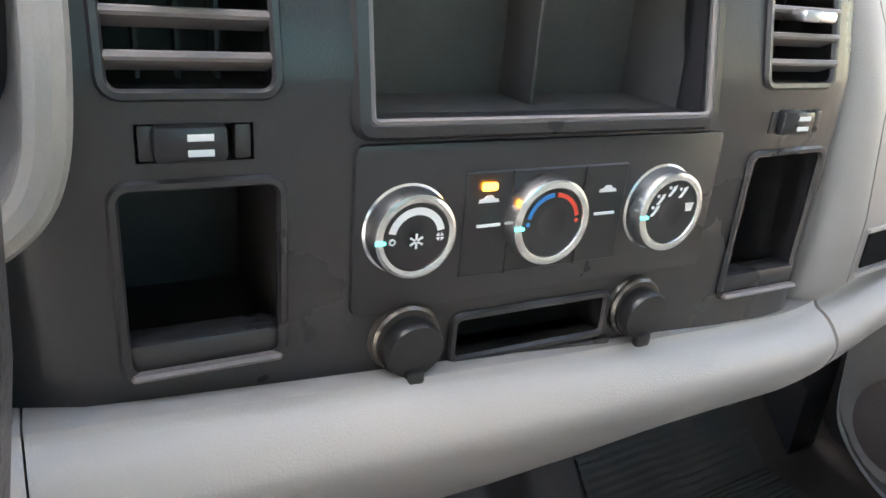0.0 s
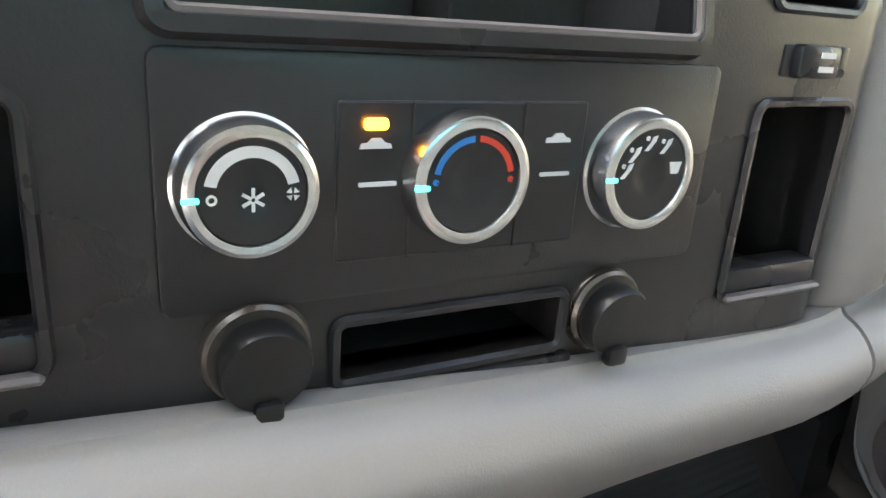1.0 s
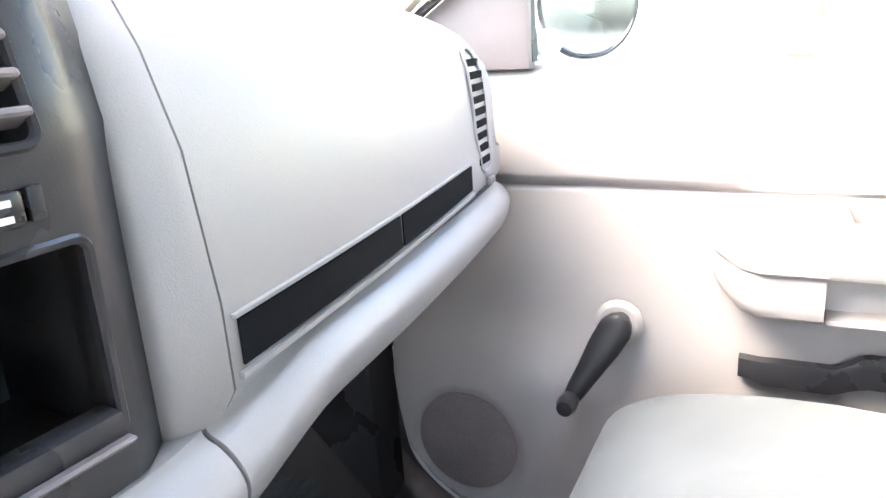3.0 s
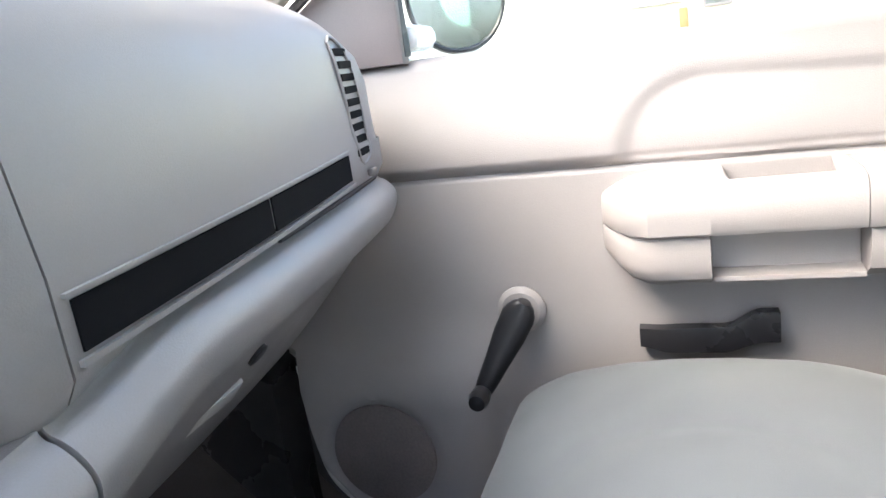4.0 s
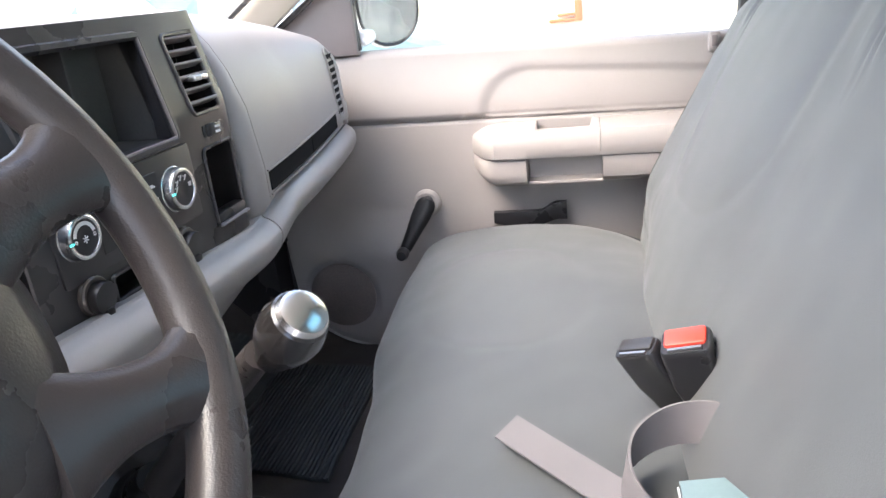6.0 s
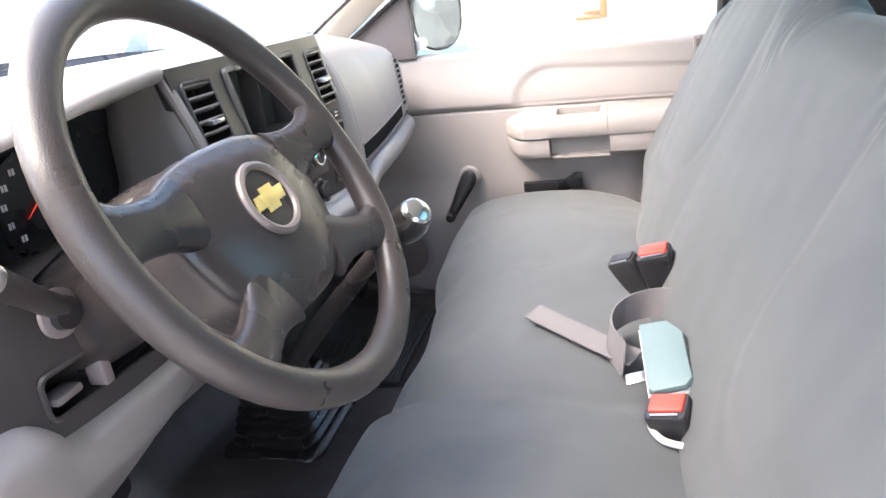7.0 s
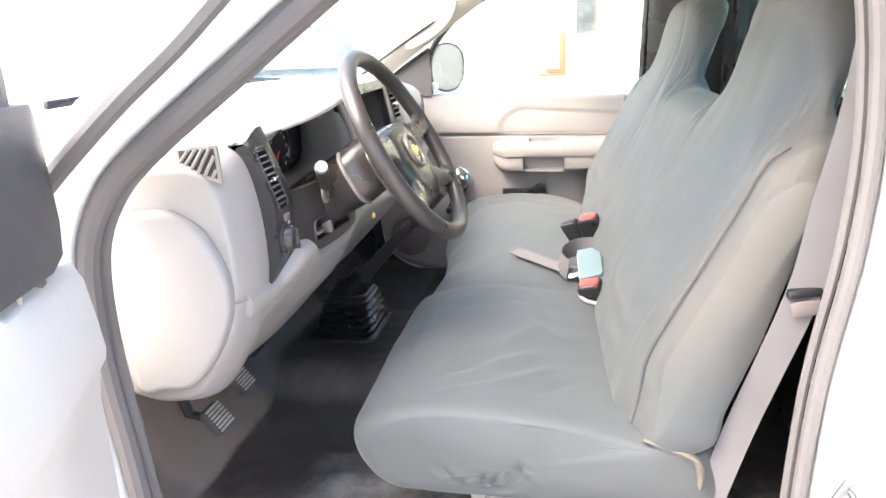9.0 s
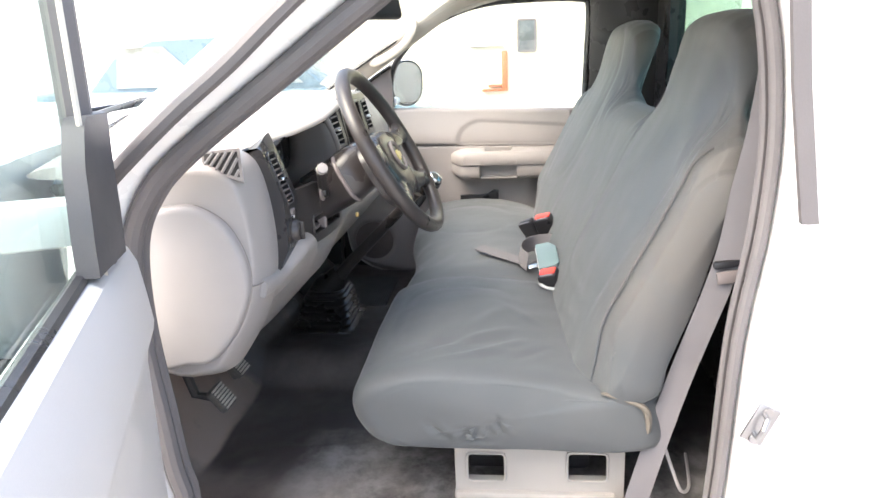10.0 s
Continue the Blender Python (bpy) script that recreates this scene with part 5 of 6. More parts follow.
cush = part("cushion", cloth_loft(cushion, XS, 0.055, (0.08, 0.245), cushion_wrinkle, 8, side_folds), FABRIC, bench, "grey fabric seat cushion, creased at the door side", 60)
part("side_seam", tube(curve_pts([(XL + 0.012, 0.318, 0.268), (XL + 0.004, 0.22, 0.284), (XL + 0.001, 0.08, 0.288), (XL + 0.002, -0.06, 0.283), (XL + 0.008, -0.17, 0.272)], 6), 0.0036, 6), FABRIC, cush)
part("worn_edge", tube(curve_pts([(-0.712, -0.110, 0.297), (-0.714, -0.150, 0.286), (-0.713, -0.185, 0.270), (-0.708, -0.196, 0.245), (-0.702, -0.194, 0.21), (-0.692, -0.180, 0.182)], 4), [0.003, 0.004, 0.005, 0.0055, 0.006, 0.0065, 0.007, 0.0075, 0.008, 0.009, 0.010, 0.0105, 0.011, 0.011, 0.0105, 0.010, 0.009, 0.008, 0.007, 0.005, 0.004], 8, flat=0.7), WORNFOAM, cush, "worn beige cover edge at the rear corner")
FRONT = [(0.28, -0.050), (0.34, -0.068), (0.42, -0.100), (0.50, -0.140), (0.58, -0.182), (0.66, -0.222), (0.72, -0.252), (0.76, -0.278), (0.83, -0.300), (0.90, -0.318), (0.97, -0.335)]
REAR = [(0.27, -0.205), (0.45, -0.265), (0.60, -0.305), (0.70, -0.338), (0.77, -0.368), (0.90, -0.408), (0.97, -0.418)]
HEADS = ((-0.415, 0.235), (0.405, 0.260))
CROWN = [(0.0, 0.958), (0.36, 0.955), (0.56, 0.946), (0.69, 0.928), (0.765, 0.900), (0.815, 0.85), (0.865, 0.80), (0.94, 0.768), (1.04, 0.748), (1.20, 0.735)]


def crown(x):
    """Height of the integral headrests, and how near their edge it is (0 middle, 1 edge)."""
    cx, w = min(HEADS, key=lambda q: abs(x - q[0]) / q[1])
    e = abs(x - cx) / w
    return along(CROWN, e), e


def skew(x):
    """The passenger half of the backrest stands a little further ahead."""
    return 0.050 * (x + 0.42) / 0.86


def back_section(x):
    """Front and rear line of the backrest; the passenger's foot of it rolls further back."""
    edge = ease(0.60, 0.775, x - 0.025)
    out = ease(-0.60, -0.72, x)
    high, near = crown(x)
    top = max(0.742 - 0.075 * edge - 0.040 * out, high if near < 1.2 else 0.0)
    roll = ease(0.40, 0.70, x)
    roll = max(roll, 1.1 * out)
    pts = [(-0.12 - 0.03 * roll, 0.262), (-0.075 - 0.045 * roll, 0.266), (-0.052 - 0.045 * roll, 0.285)]
    for z in np.linspace(0.33, top - 0.035, 11):
        pts.append((along(FRONT, z) - 0.040 * roll * ease(0.44, 0.30, z), z))
    pts.append((along(FRONT, top) - 0.004, top - 0.012))
    pts.append((along(FRONT, top) - 0.032, top))
    back_in = 0.012 * out
    pts.append((along(REAR, top) + 0.022 + back_in, top))
    pts.append((along(REAR, top) + back_in, top - 0.02))
    for z in np.linspace(top - 0.06, 0.34, 8):
        pts.append((along(REAR, z) + back_in, z))
    pts.append((-0.205, 0.285))
    slim = math.sqrt(max(0.06, 1 - min(1, max(0, (near - 0.40) / 0.46)) ** 2))
    shaped = []
    for a, b in pts:
        mid = (along(FRONT, b) + along(REAR, b)) / 2
        shaped.append((mid + (a - mid) * lerp(1, slim, ease(0.715, 0.79, b)) + skew(x), b))
    return shaped


def swell(x, z):
    return (0.012 * (math.exp(-((x + 0.42) / 0.17) ** 4) + math.exp(-((x - 0.44) / 0.17) ** 4)) - 0.006) * math.sin(math.pi * min(1, max(0, (z - 0.28) / 0.5)))


def back_wrinkle(x, y, z):
    w = 0.0024 * noise.noise((x * 6, z * 6, 9)) + 0.0012 * noise.noise((x * 20, z * 14, 2))
    if y - skew(x) > along(FRONT, z) - 0.03:
        w += swell(x, z) + sewn(inset(x, z, -0.605, -0.215, 0.40, 0.90, 0.12)) * 0.5 + 0.75 * sewn(inset(x, z, 0.275, 0.615, 0.468, 0.95, 0.13))
        # soft upright rolls between the two seats and on the inner bolster
        for a, b, wide, deep in (((0.16, 0.70), (0.19, 0.40), 0.040, 0.003), ((-0.13, 0.70), (-0.17, 0.42), 0.040, 0.002), ((0.02, 0.72), (0.02, 0.36), 0.07, -0.002), ((-0.62, 0.66), (-0.59, 0.40), 0.012, 0.004), ((-0.50, 0.36), (-0.36, 0.33), 0.010, -0.004)):
            w += crease(x, z, a, b, wide, deep)
    return w, w * 0.3


def back_core(x, z):
    return (along(FRONT, z) + along(REAR, z)) / 2 + skew(min(max(x, XL), XR)), lerp(0.50, z, 0.72)


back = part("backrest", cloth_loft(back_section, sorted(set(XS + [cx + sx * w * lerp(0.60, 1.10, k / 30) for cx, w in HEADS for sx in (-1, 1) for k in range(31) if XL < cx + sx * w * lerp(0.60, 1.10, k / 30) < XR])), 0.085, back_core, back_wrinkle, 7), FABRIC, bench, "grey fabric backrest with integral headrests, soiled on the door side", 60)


seam_x = XL + 0.050
seam_s = lerp(0.80, 1.0, end_round(seam_x, 0.085))
seam = [(seam_x - 0.001, lerp(back_core(seam_x, z)[0], y, seam_s) + 0.001, lerp(back_core(seam_x, z)[1], z, seam_s)) for y, z in back_section(seam_x)[2:15]]
part("piping", tube(curve_pts(seam, 4), 0.0026, 6), FABRIC, back, "sewn edge along the door side")


# moulded base under the cushion, with two openings in its side
bm = plate([-0.160, -0.10, 0.10, 0.175], [0.030, 0.18], [(-0.136, -0.059, 0.066, 0.130), (0.063, 0.142, 0.070, 0.134)], lambda x, z: 0.0, 0.02)
bm.transform(Matrix(((0, 1, 0, -0.650), (-1, 0, 0, 0.008), (0, 0, 1, 0), (0, 0, 0, 1))))
base = part("base_side", bm, BASEBEIGE, bench, "pale moulded seat base with two openings")
part("base_core", box((0.05, 0.02, 0.10), (1.20, 0.26, 0.14), 0.01), PITCH, bench)
part("base_rim", tube([(-0.652, -(v[0]) + 0.008 + 0.0, v[1]) for v in rounded(0.077, 0.064, 0.010, 3, -0.0975, 0.098)], 0.003, 6, True, up=(1, 0, 0)), BASEBEIGE, base)
part("base_rim", tube([(-0.652, -(v[0]) + 0.008, v[1]) for v in rounded(0.079, 0.064, 0.010, 3, 0.1025, 0.102)], 0.003, 6, True, up=(1, 0, 0)), BASEBEIGE, base)
part("base_foot", box((-0.645, 0.01, 0.036), (0.035, 0.32, 0.018), 0.006), BASEBEIGE, bench)


# ---------------------------------------------------------------- seat belts
belt = thing("seat_belt", "grey shoulder belt hanging beside the driver's seat", "seat belt")
bp = [(-0.775, -0.355, 1.04), (-0.760, -0.340, 0.80), (-0.745, -0.323, 0.672), (-0.730, -0.306, 0.54), (-0.700, -0.245, 0.305), (-0.700, -0.186, 0.08), (-0.700, -0.178, 0.045)]
part("webbing", ribbon(curve_pts(bp, 5), (0.004, 0.0205, 0.004), 0.0022), WEBBING, belt, "grey woven strap")
part("latch_guide", box((-0.733, -0.308, 0.548), (0.014, 0.046, 0.014), 0.005, m=Euler((radians(-8), 0, 0)).to_matrix().to_4x4()), SMOOTHBLACK, belt, "black belt slider")
part("tongue", box((-0.735, -0.311, 0.526), (0.006, 0.038, 0.022), 0.003, m=Euler((radians(-10), 0, 0)).to_matrix().to_4x4()), SPOKEGREY, belt, "steel belt tongue")
part("anchor", box((-0.700, -0.165, 0.045), (0.02, 0.09, 0.014), 0.005), STEEL, belt)


def buckle(top, foot, facing, label, k=1.0, deep=0.024, knob=None):
    b = thing("seat_belt_buckle", label, "seat belt buckle", group="belt buckles")
    w = (Vector(top) - Vector(foot)).normalized()
    u = Vector(facing).cross(w).normalized()
    v = w.cross(u)
    m = Matrix(((u.x, v.x, w.x, top[0]), (u.y, v.y, w.y, top[1]), (u.z, v.z, w.z, top[2]), (0, 0, 0, 1))) @ Matrix.Scale(k, 4)
    bm = loft([[(x * f, y * f, z) for x, y in rounded(0.040, deep, 0.005, 3)] for z, f in ((-0.078, 0.72), (-0.060, 0.80), (-0.040, 0.97), (-0.006, 1.0), (-0.001, 0.97), (0.0, 0.93))])
    bm.transform(m)
    part("case", bm, SMOOTHBLACK, b, "black plastic case")
    bm = prism(rounded(0.033, deep * 0.66, 0.003, 3, 0, -deep * 0.10), 0.005, Matrix.Translation((0, 0, 0.0028)), 0.0015)
    bm.transform(m)
    part("button", bm, knob or REDBUTTON, b, "" if knob else "red release button")
    bm = box((0, deep * 0.36, 0.0006), (0.026, 0.0025, 0.003), 0)
    bm.transform(m)
    part("slot", bm, STEEL, b)
    return b


buckle((-0.196, -0.036, 0.358), (-0.180, -0.062, 0.285), (-0.9, 0.4, 0.3), "black seat belt buckle with red button beside the adjuster", 1.25, 0.032)
buckle((0.132, -0.036, 0.420), (0.148, -0.060, 0.345), (-1, 0.25, 0.1), "black seat belt buckle with red button leaning in the seat joint", 1.3, 0.030)
buckle((0.150, 0.012, 0.402), (0.162, -0.026, 0.335), (-0.8, 0.6, 0.2), "black seat belt buckle tipped against its neighbour", 1.25, 0.022, CHARCOAL)
lap = thing("lap_belt", "coiled grey lap belt lying on the seat with a pale adjuster", "lap belt")
tail = curve_pts([(0.080, 0.149, 0.346), (0.045, 0.105, 0.341), (0.005, 0.055, 0.336), (-0.025, 0.020, 0.334), (-0.055, -0.005, 0.340)], 4)
part("strap", ribbon(tail, [Vector((0.017, -0.010, 0.002)) * 1.0 for _ in tail], 0.0022), WEBBING, lap, "flat grey strap end")
loop = curve_pts([(-0.070, 0.010, 0.345), (-0.020, 0.030, 0.350), (0.030, 0.024, 0.355), (0.065, -0.010, 0.360), (0.070, -0.055, 0.362), (0.035, -0.088, 0.362), (-0.015, -0.094, 0.360), (-0.070, -0.085, 0.352)], 5)
part("loop", ribbon(loop, (0.003, -0.004, 0.0225), 0.0024), WEBBING, lap, "upright coil of grey strap")
am = Matrix.Translation((-0.108, -0.040, 0.372)) @ Euler((radians(-16), radians(-14), radians(4))).to_matrix().to_4x4()
shell = [(-0.062, -0.018), (-0.052, -0.0275), (0.030, -0.0275), (0.058, -0.010), (0.062, 0.0275), (-0.056, 0.0275), (-0.062, 0.022)]
ret = part("adjuster", prism([(x * 1.02, y * 1.04) for x, y in shell], 0.019, am, 0.003), PALECASE, lap, "pale plastic adjuster case")
part("adjuster_joint", prism([(x * 0.97, y * 0.97) for x, y in shell], 0.004, am @ Matrix.Translation((0, -0.0005, 0.0020)), 0), SMOOTHBLACK, ret)
part("adjuster_lid", prism([(x * 0.985, y * 0.96 - 0.001) for x, y in shell], 0.008, am @ Matrix.Translation((0, -0.0005, 0.0100)), 0.003), LIGHTBLUE, ret, "pale blue-green lid")
bm = box((-0.018, 0.040, -0.006), (0.018, 0.028, 0.004), 0.002)
bm.transform(am)
part("adjuster_tongue", bm, CHROME, ret, "bright steel tongue")
part("buckle_strap", ribbon(curve_pts([(-0.200, -0.080, 0.318), (-0.165, -0.088, 0.335), (-0.120, -0.090, 0.345), (-0.07, -0.088, 0.350)], 4), (0.004, 0.006, 0.018), 0.003), WEBBING, lap)
ring = thing("belt_anchor_ring", "pale steel belt anchor loop in the seat joint", "belt anchor")
part("loop", tube(curve_pts([(-0.190, -0.018, 0.330), (-0.216, -0.030, 0.326), (-0.222, -0.060, 0.322), (-0.220, -0.102, 0.318), (-0.190, -0.112, 0.314), (-0.165, -0.085, 0.314), (-0.165, -0.04, 0.322)], 4, True), 0.0042, 8, True), PALECASE, ring)


# ---------------------------------------------------------------- passenger door
door = thing("passenger_door", "closed passenger door with grey moulded trim and window crank", "door")
DX = 0.862


def door_x(y, z):
    x = DX
    seam = 0.527 + 0.012 * (y - 0.2)
    if z > seam:
        x -= 0.0075 * ease(seam, seam + 0.016, z) - 0.026 * ease(seam + 0.02, 0.68, z)
        q = math.hypot(max(y - 0.165, 0) / 0.097, max(z - 0.545 - 0.075 * (min(y, 0.165) - 0.148), 0) / 0.078)
        x += 0.0065 * ease(1.10, 0.86, q) * ease(seam + 0.002, seam + 0.012, z)
    # groove along the seam
    x += 0.005 * math.exp(-((z - seam) / 0.003) ** 2)
    # bulge of the speaker and map pocket ahead, below
    b = ease(0.33, 0.52, y) * ease(0.36, 0.24, z)
    x -= 0.030 * b
    r = math.hypot(y - 0.610, z - 0.157)
    x += 0.010 * (1 - ease(0.078, 0.088, r))
    x += 0.012 * ease(0.01, -0.055, y) * ease(0.44, 0.36, z)
    return x


FOOT = [(-0.44, -0.01), (0.50, 0.02), (0.578, 0.036), (0.627, 0.052), (0.672, 0.082), (0.704, 0.123), (0.716, 0.195), (0.722, 0.290), (0.78, 0.33)]
ys = sorted(set(list(np.linspace(-0.44, 0.78, 140)) + list(np.linspace(0.60, 0.73, 24))))
zs = sorted(set(list(np.linspace(-0.02, 0.50, 64)) + list(np.linspace(0.50, 0.62, 48)) + list(np.linspace(0.62, 0.66, 6))))
bm = bmesh.new()
g = []
for y in ys:
    top = 0.650 + 0.018 * ease(-0.2, 0.5, y)
    low = along(FOOT, y)
    col = []
    for z in zs:
        zz = z if z < 0.6 else lerp(0.6, top, (z - 0.6) / 0.06)
        if z < 0.36:
            zz = lerp(low, 0.36, (z + 0.02) / 0.38)
        col.append(bm.verts.new((door_x(y, min(zz, z) if z >= 0.6 else zz) + 0.012 * ease(low + 0.02, low, zz), y, zz)))
    lastx = col[-1].co.x
    col.append(bm.verts.new((lastx + 0.010, y, top + 0.006)))
    col.append(bm.verts.new((lastx + 0.035, y, top + 0.008)))
    col.append(bm.verts.new((0.905, y, top + 0.004)))
    col.append(bm.verts.new((0.915, y, top - 0.02)))
    col.append(bm.verts.new((0.915, y, low)))
    g.append(col)
for a, b in zip(g, g[1:]):
    for i in range(len(a) - 1):
        bm.faces.new((a[i], a[i + 1], b[i + 1], b[i]))
bm.faces.new(g[0])
bm.faces.new(list(reversed(g[-1])))
part("trim_panel", bm, DOORGREY, door, "grey moulded trim panel with a padded inset", 50)
part("speaker_grille", prism([(math.cos(a) * 0.076, math.sin(a) * 0.076) for a in [2 * math.pi * i / 40 for i in range(40)]], 0.006, Matrix(((0, 0, -1, 0.8385), (-1, 0, 0, 0.610), (0, 1, 0, 0.157), (0, 0, 0, 1))), 0.002), material("speaker_mesh", (0.19, 0.155, 0.145), 0.7, grain=260, bump=0.9, vary=0.3), door, "round perforated speaker grille")


# armrest in two shells with a pull cup
def arm_section(y, z0, z1, out, up):
    e = ease(0.288, 0.235, y)
    e = math.sqrt(e) if e > 0 else 0.0
    xo = lerp(0.845, out, e)
    s = lerp(0.62, 1, e)
    z0, z1 = (z0, z0 + (z1 - z0) * s) if up else (z1 - (z1 - z0) * s, z1)
    zc, h = (z0 + z1) / 2, (z1 - z0) / 2
    lo, hi = ((0.004, 0.001), (0.008, 0.025)) if up else ((0.006, 0.020), (0.001, 0.004))
    return [(0.870, y, zc - h), (xo + (lo[0] if up else lo[1]), y, zc - h), (xo + (lo[1] if up else lo[0]), y, zc - h * (0.9 if up else 0.7)), (xo, y, zc - h * 0.2), (xo + 0.001, y, zc + h * 0.4), (xo + hi[0], y, zc + h * (0.8 if up else 0.9)), (xo + hi[1], y, zc + h), (0.870, y, zc + h)]


YA = [0.288, 0.286, 0.280, 0.270, 0.255, 0.235, 0.21, 0.176]
part("armrest_top", loft([arm_section(y, 0.4650, 0.519, 0.762, True) for y in YA + [0.175]]), DOORGREY, door, "grey padded armrest")
notch = [[(0.805 if 0.05 < y < 0.16 else 0.870, y, 0.4652), (0.766, y, 0.4652), (0.763, y, 0.470), (0.762, y, 0.485), (0.763, y, 0.505), (0.770, y, 0.515), (0.787 if not 0.055 < y < 0.155 else 0.792, y, 0.519 if not 0.055 < y < 0.155 else 0.516),
          (0.870 if not 0.055 < y < 0.155 else 0.806, y, 0.519 if not 0.055 < y < 0.155 else 0.512)] for y in (0.175, 0.161, 0.159, 0.154, 0.10, 0.056, 0.051, 0.049, 0.038)]
part("armrest_top", loft(notch), DOORGREY, door)
part("armrest_top", loft([[(0.870, y, 0.4652), (0.766, y, 0.4652), (0.763, y, 0.470), (0.762, y, 0.487), (0.763, y, 0.503), (0.770, y, 0.514), (0.787, y, 0.519), (0.870, y, 0.519)] for y in (0.037, -0.10, -0.22)]), DOORGREY, door)
part("armrest_under", loft([arm_section(y, 0.410, 0.4635, 0.768, False) for y in YA]), DOORGREY, door)
part("armrest_under", loft([[(0.870, y, 0.410), (0.795, y, 0.410), (0.776, y, 0.422), (0.768, y, 0.445), (0.770, y, 0.463), (0.870, y, 0.4635)] for y in (0.034, -0.10, -0.22)]), DOORGREY, door)
part("pull_cup", loft([[(0.870, y, 0.412), (0.782, y, 0.412), (0.782, y, 0.417), (0.806 + 0.0, y, 0.420), (0.810, y, 0.463), (0.870, y, 0.463)] for y in (0.174, 0.035)]), DOORGREY, door, "recessed pull cup")
# release handle
rings = []
for t in np.linspace(0, 1, 17):
    y = lerp(0.256, 0.106, t)
    zc = 0.323 + 0.014 * ease(0.62, 0.88, t)
    h = lerp(0.0125, 0.0165, ease(0, 0.25, t)) + 0.003 * ease(0.70, 0.85, t)
    o = 0.846 - 0.012 * ease(0, 0.2, t)
    rings.append([(o, y, zc - h * 0.8), (o - 0.003, y, zc), (o, y, zc + h), (o + 0.016, y, zc + h), (o + 0.02, y, zc - h)])
part("release_handle", loft(rings), SMOOTHBLACK, door, "black plastic release handle")
# window crank
hubm = Matrix.Translation((0.852, 0.395, 0.362)) @ Euler((0, radians(-90), 0)).to_matrix().to_4x4()
part("crank_plate", revolve([(0.030, 0), (0.030, 0.004), (0.024, 0.010), (0.0001, 0.010)], 28, hubm), DOORGREY, door, "pale round crank plate")
crank = part("window_crank", loft([[(lerp(0.826, 0.806, t) + math.cos(a) * 0.010, lerp(0.395, 0.445, t) + math.sin(a) * w * 0.87, lerp(0.362, 0.272, t) + math.sin(a) * w * 0.5) for a in [2 * math.pi * k / 16 for k in range(16)]] for t, w in ((-0.19, 0.008), (-0.15, 0.014), (-0.08, 0.0185), (0, 0.0205), (0.25, 0.0198), (0.6, 0.0155), (0.92, 0.0125), (1.02, 0.010))]), SMOOTHBLACK, door, "dark window crank arm")
part("crank_knob", revolve([(0.009, 0), (0.012, 0.006), (0.013, 0.022), (0.010, 0.032), (0.0001, 0.034)], 20, Matrix.Translation((0.806, 0.445, 0.272)) @ Euler((0, radians(-90), 0)).to_matrix().to_4x4()), SMOOTHBLACK, crank)
part("lock_bezel", box((0.866, -0.170, 0.642), (0.014, 0.020, 0.036), 0.004), DOORGREY, door, "small grey lock bezel")
part("lock_slot", box((0.858, -0.170, 0.644), (0.004, 0.010, 0.020), 0.0015), SPOKEGREY, door)
part("foot_seal", tube(curve_pts([(0.851, y, z - 0.004) for y, z in FOOT[1:8]], 5), 0.006, 8), PANELGREY, door, "pale seal along the foot of the door")
# window frame, sail panel and pane
wf = curve_pts([(0.885, 0.515, 0.68), (0.885, 0.512, 0.80), (0.885, 0.455, 0.895), (0.885, 0.37, 0.965), (0.885, 0.25, 1.022), (0.885, 0.12, 1.050), (0.885, -0.05, 1.056), (0.885, -0.20, 1.050), (0.885, -0.232, 1.02), (0.885, -0.228, 0.85), (0.885, -0.222, 0.66)], 4)
part("window_frame", tube(wf, 0.012, 8, up=(1, 0, 0)), BLACKRUBBER, door, "black rubber window frame")
part("sail_seal", tube(curve_pts([(0.862, 0.775, 0.677), (0.862, 0.70, 0.715), (0.862, 0.56, 0.805), (0.864, 0.506, 0.838)], 4), 0.0065, 8), BLACKRUBBER, door, "black seal edge of the sail panel")
part("sail_panel", prism([(-0.78, 0.675), (-0.508, 0.672), (-0.508, 0.835), (-0.56, 0.80), (-0.70, 0.71)], 0.02, Matrix(((0, 0, -1, 0.868), (-1, 0, 0, 0), (0, 1, 0, 0), (0, 0, 0, 1))), 0.004), SPOKEGREY, door, "dark grey triangular sail panel")
pane = part("window_pane", prism([(-0.51, 0.66), (0.225, 0.65), (0.228, 1.05), (0.05, 1.056), (-0.12, 1.05), (-0.25, 1.022), (-0.37, 0.965), (-0.455, 0.895), (-0.51, 0.81)], 0.004, Matrix(((0, 0, -1, 0.893), (-1, 0, 0, 0), (0, 1, 0, 0), (0, 0, 0, 1)))), WINDSCREEN, door, "clear window pane", 0)
pane.visible_shadow = False
om = thing("side_mirror", "white housed passenger side mirror outside the window", "side mirror")
MG = Matrix.Translation((0.985, 0.466, 0.765)) @ Matrix(((0.66, 0, -0.75, 0), (-0.75, 0, -0.66, 0), (0, 1, 0, 0), (0, 0, 0, 1)))
OUT = [(x * (1.0 + 0.06 * y / 0.085), y) for x, y in rounded(0.138, 0.168, 0.064, 8)]
part("housing", loft([[MG @ Vector((x * f, y * f, h)) for x, y in OUT] for h, f in ((-0.001, 1.06), (-0.012, 1.10), (-0.040, 1.02), (-0.065, 0.80), (-0.075, 0.50))]), PAINT, om, "white painted housing")
part("mirror_glass", prism([(x * 0.97, y * 0.97) for x, y in OUT], 0.004, MG @ Matrix.Translation((0, 0, 0.002)), 0), MIRRORGLASS, om, "mirror glass", 0)
part("glass_rim", tube([MG @ Vector((x * 1.02, y * 1.02, 0.001)) for x, y in OUT], 0.0036, 6, True), BLACKRUBBER, om)
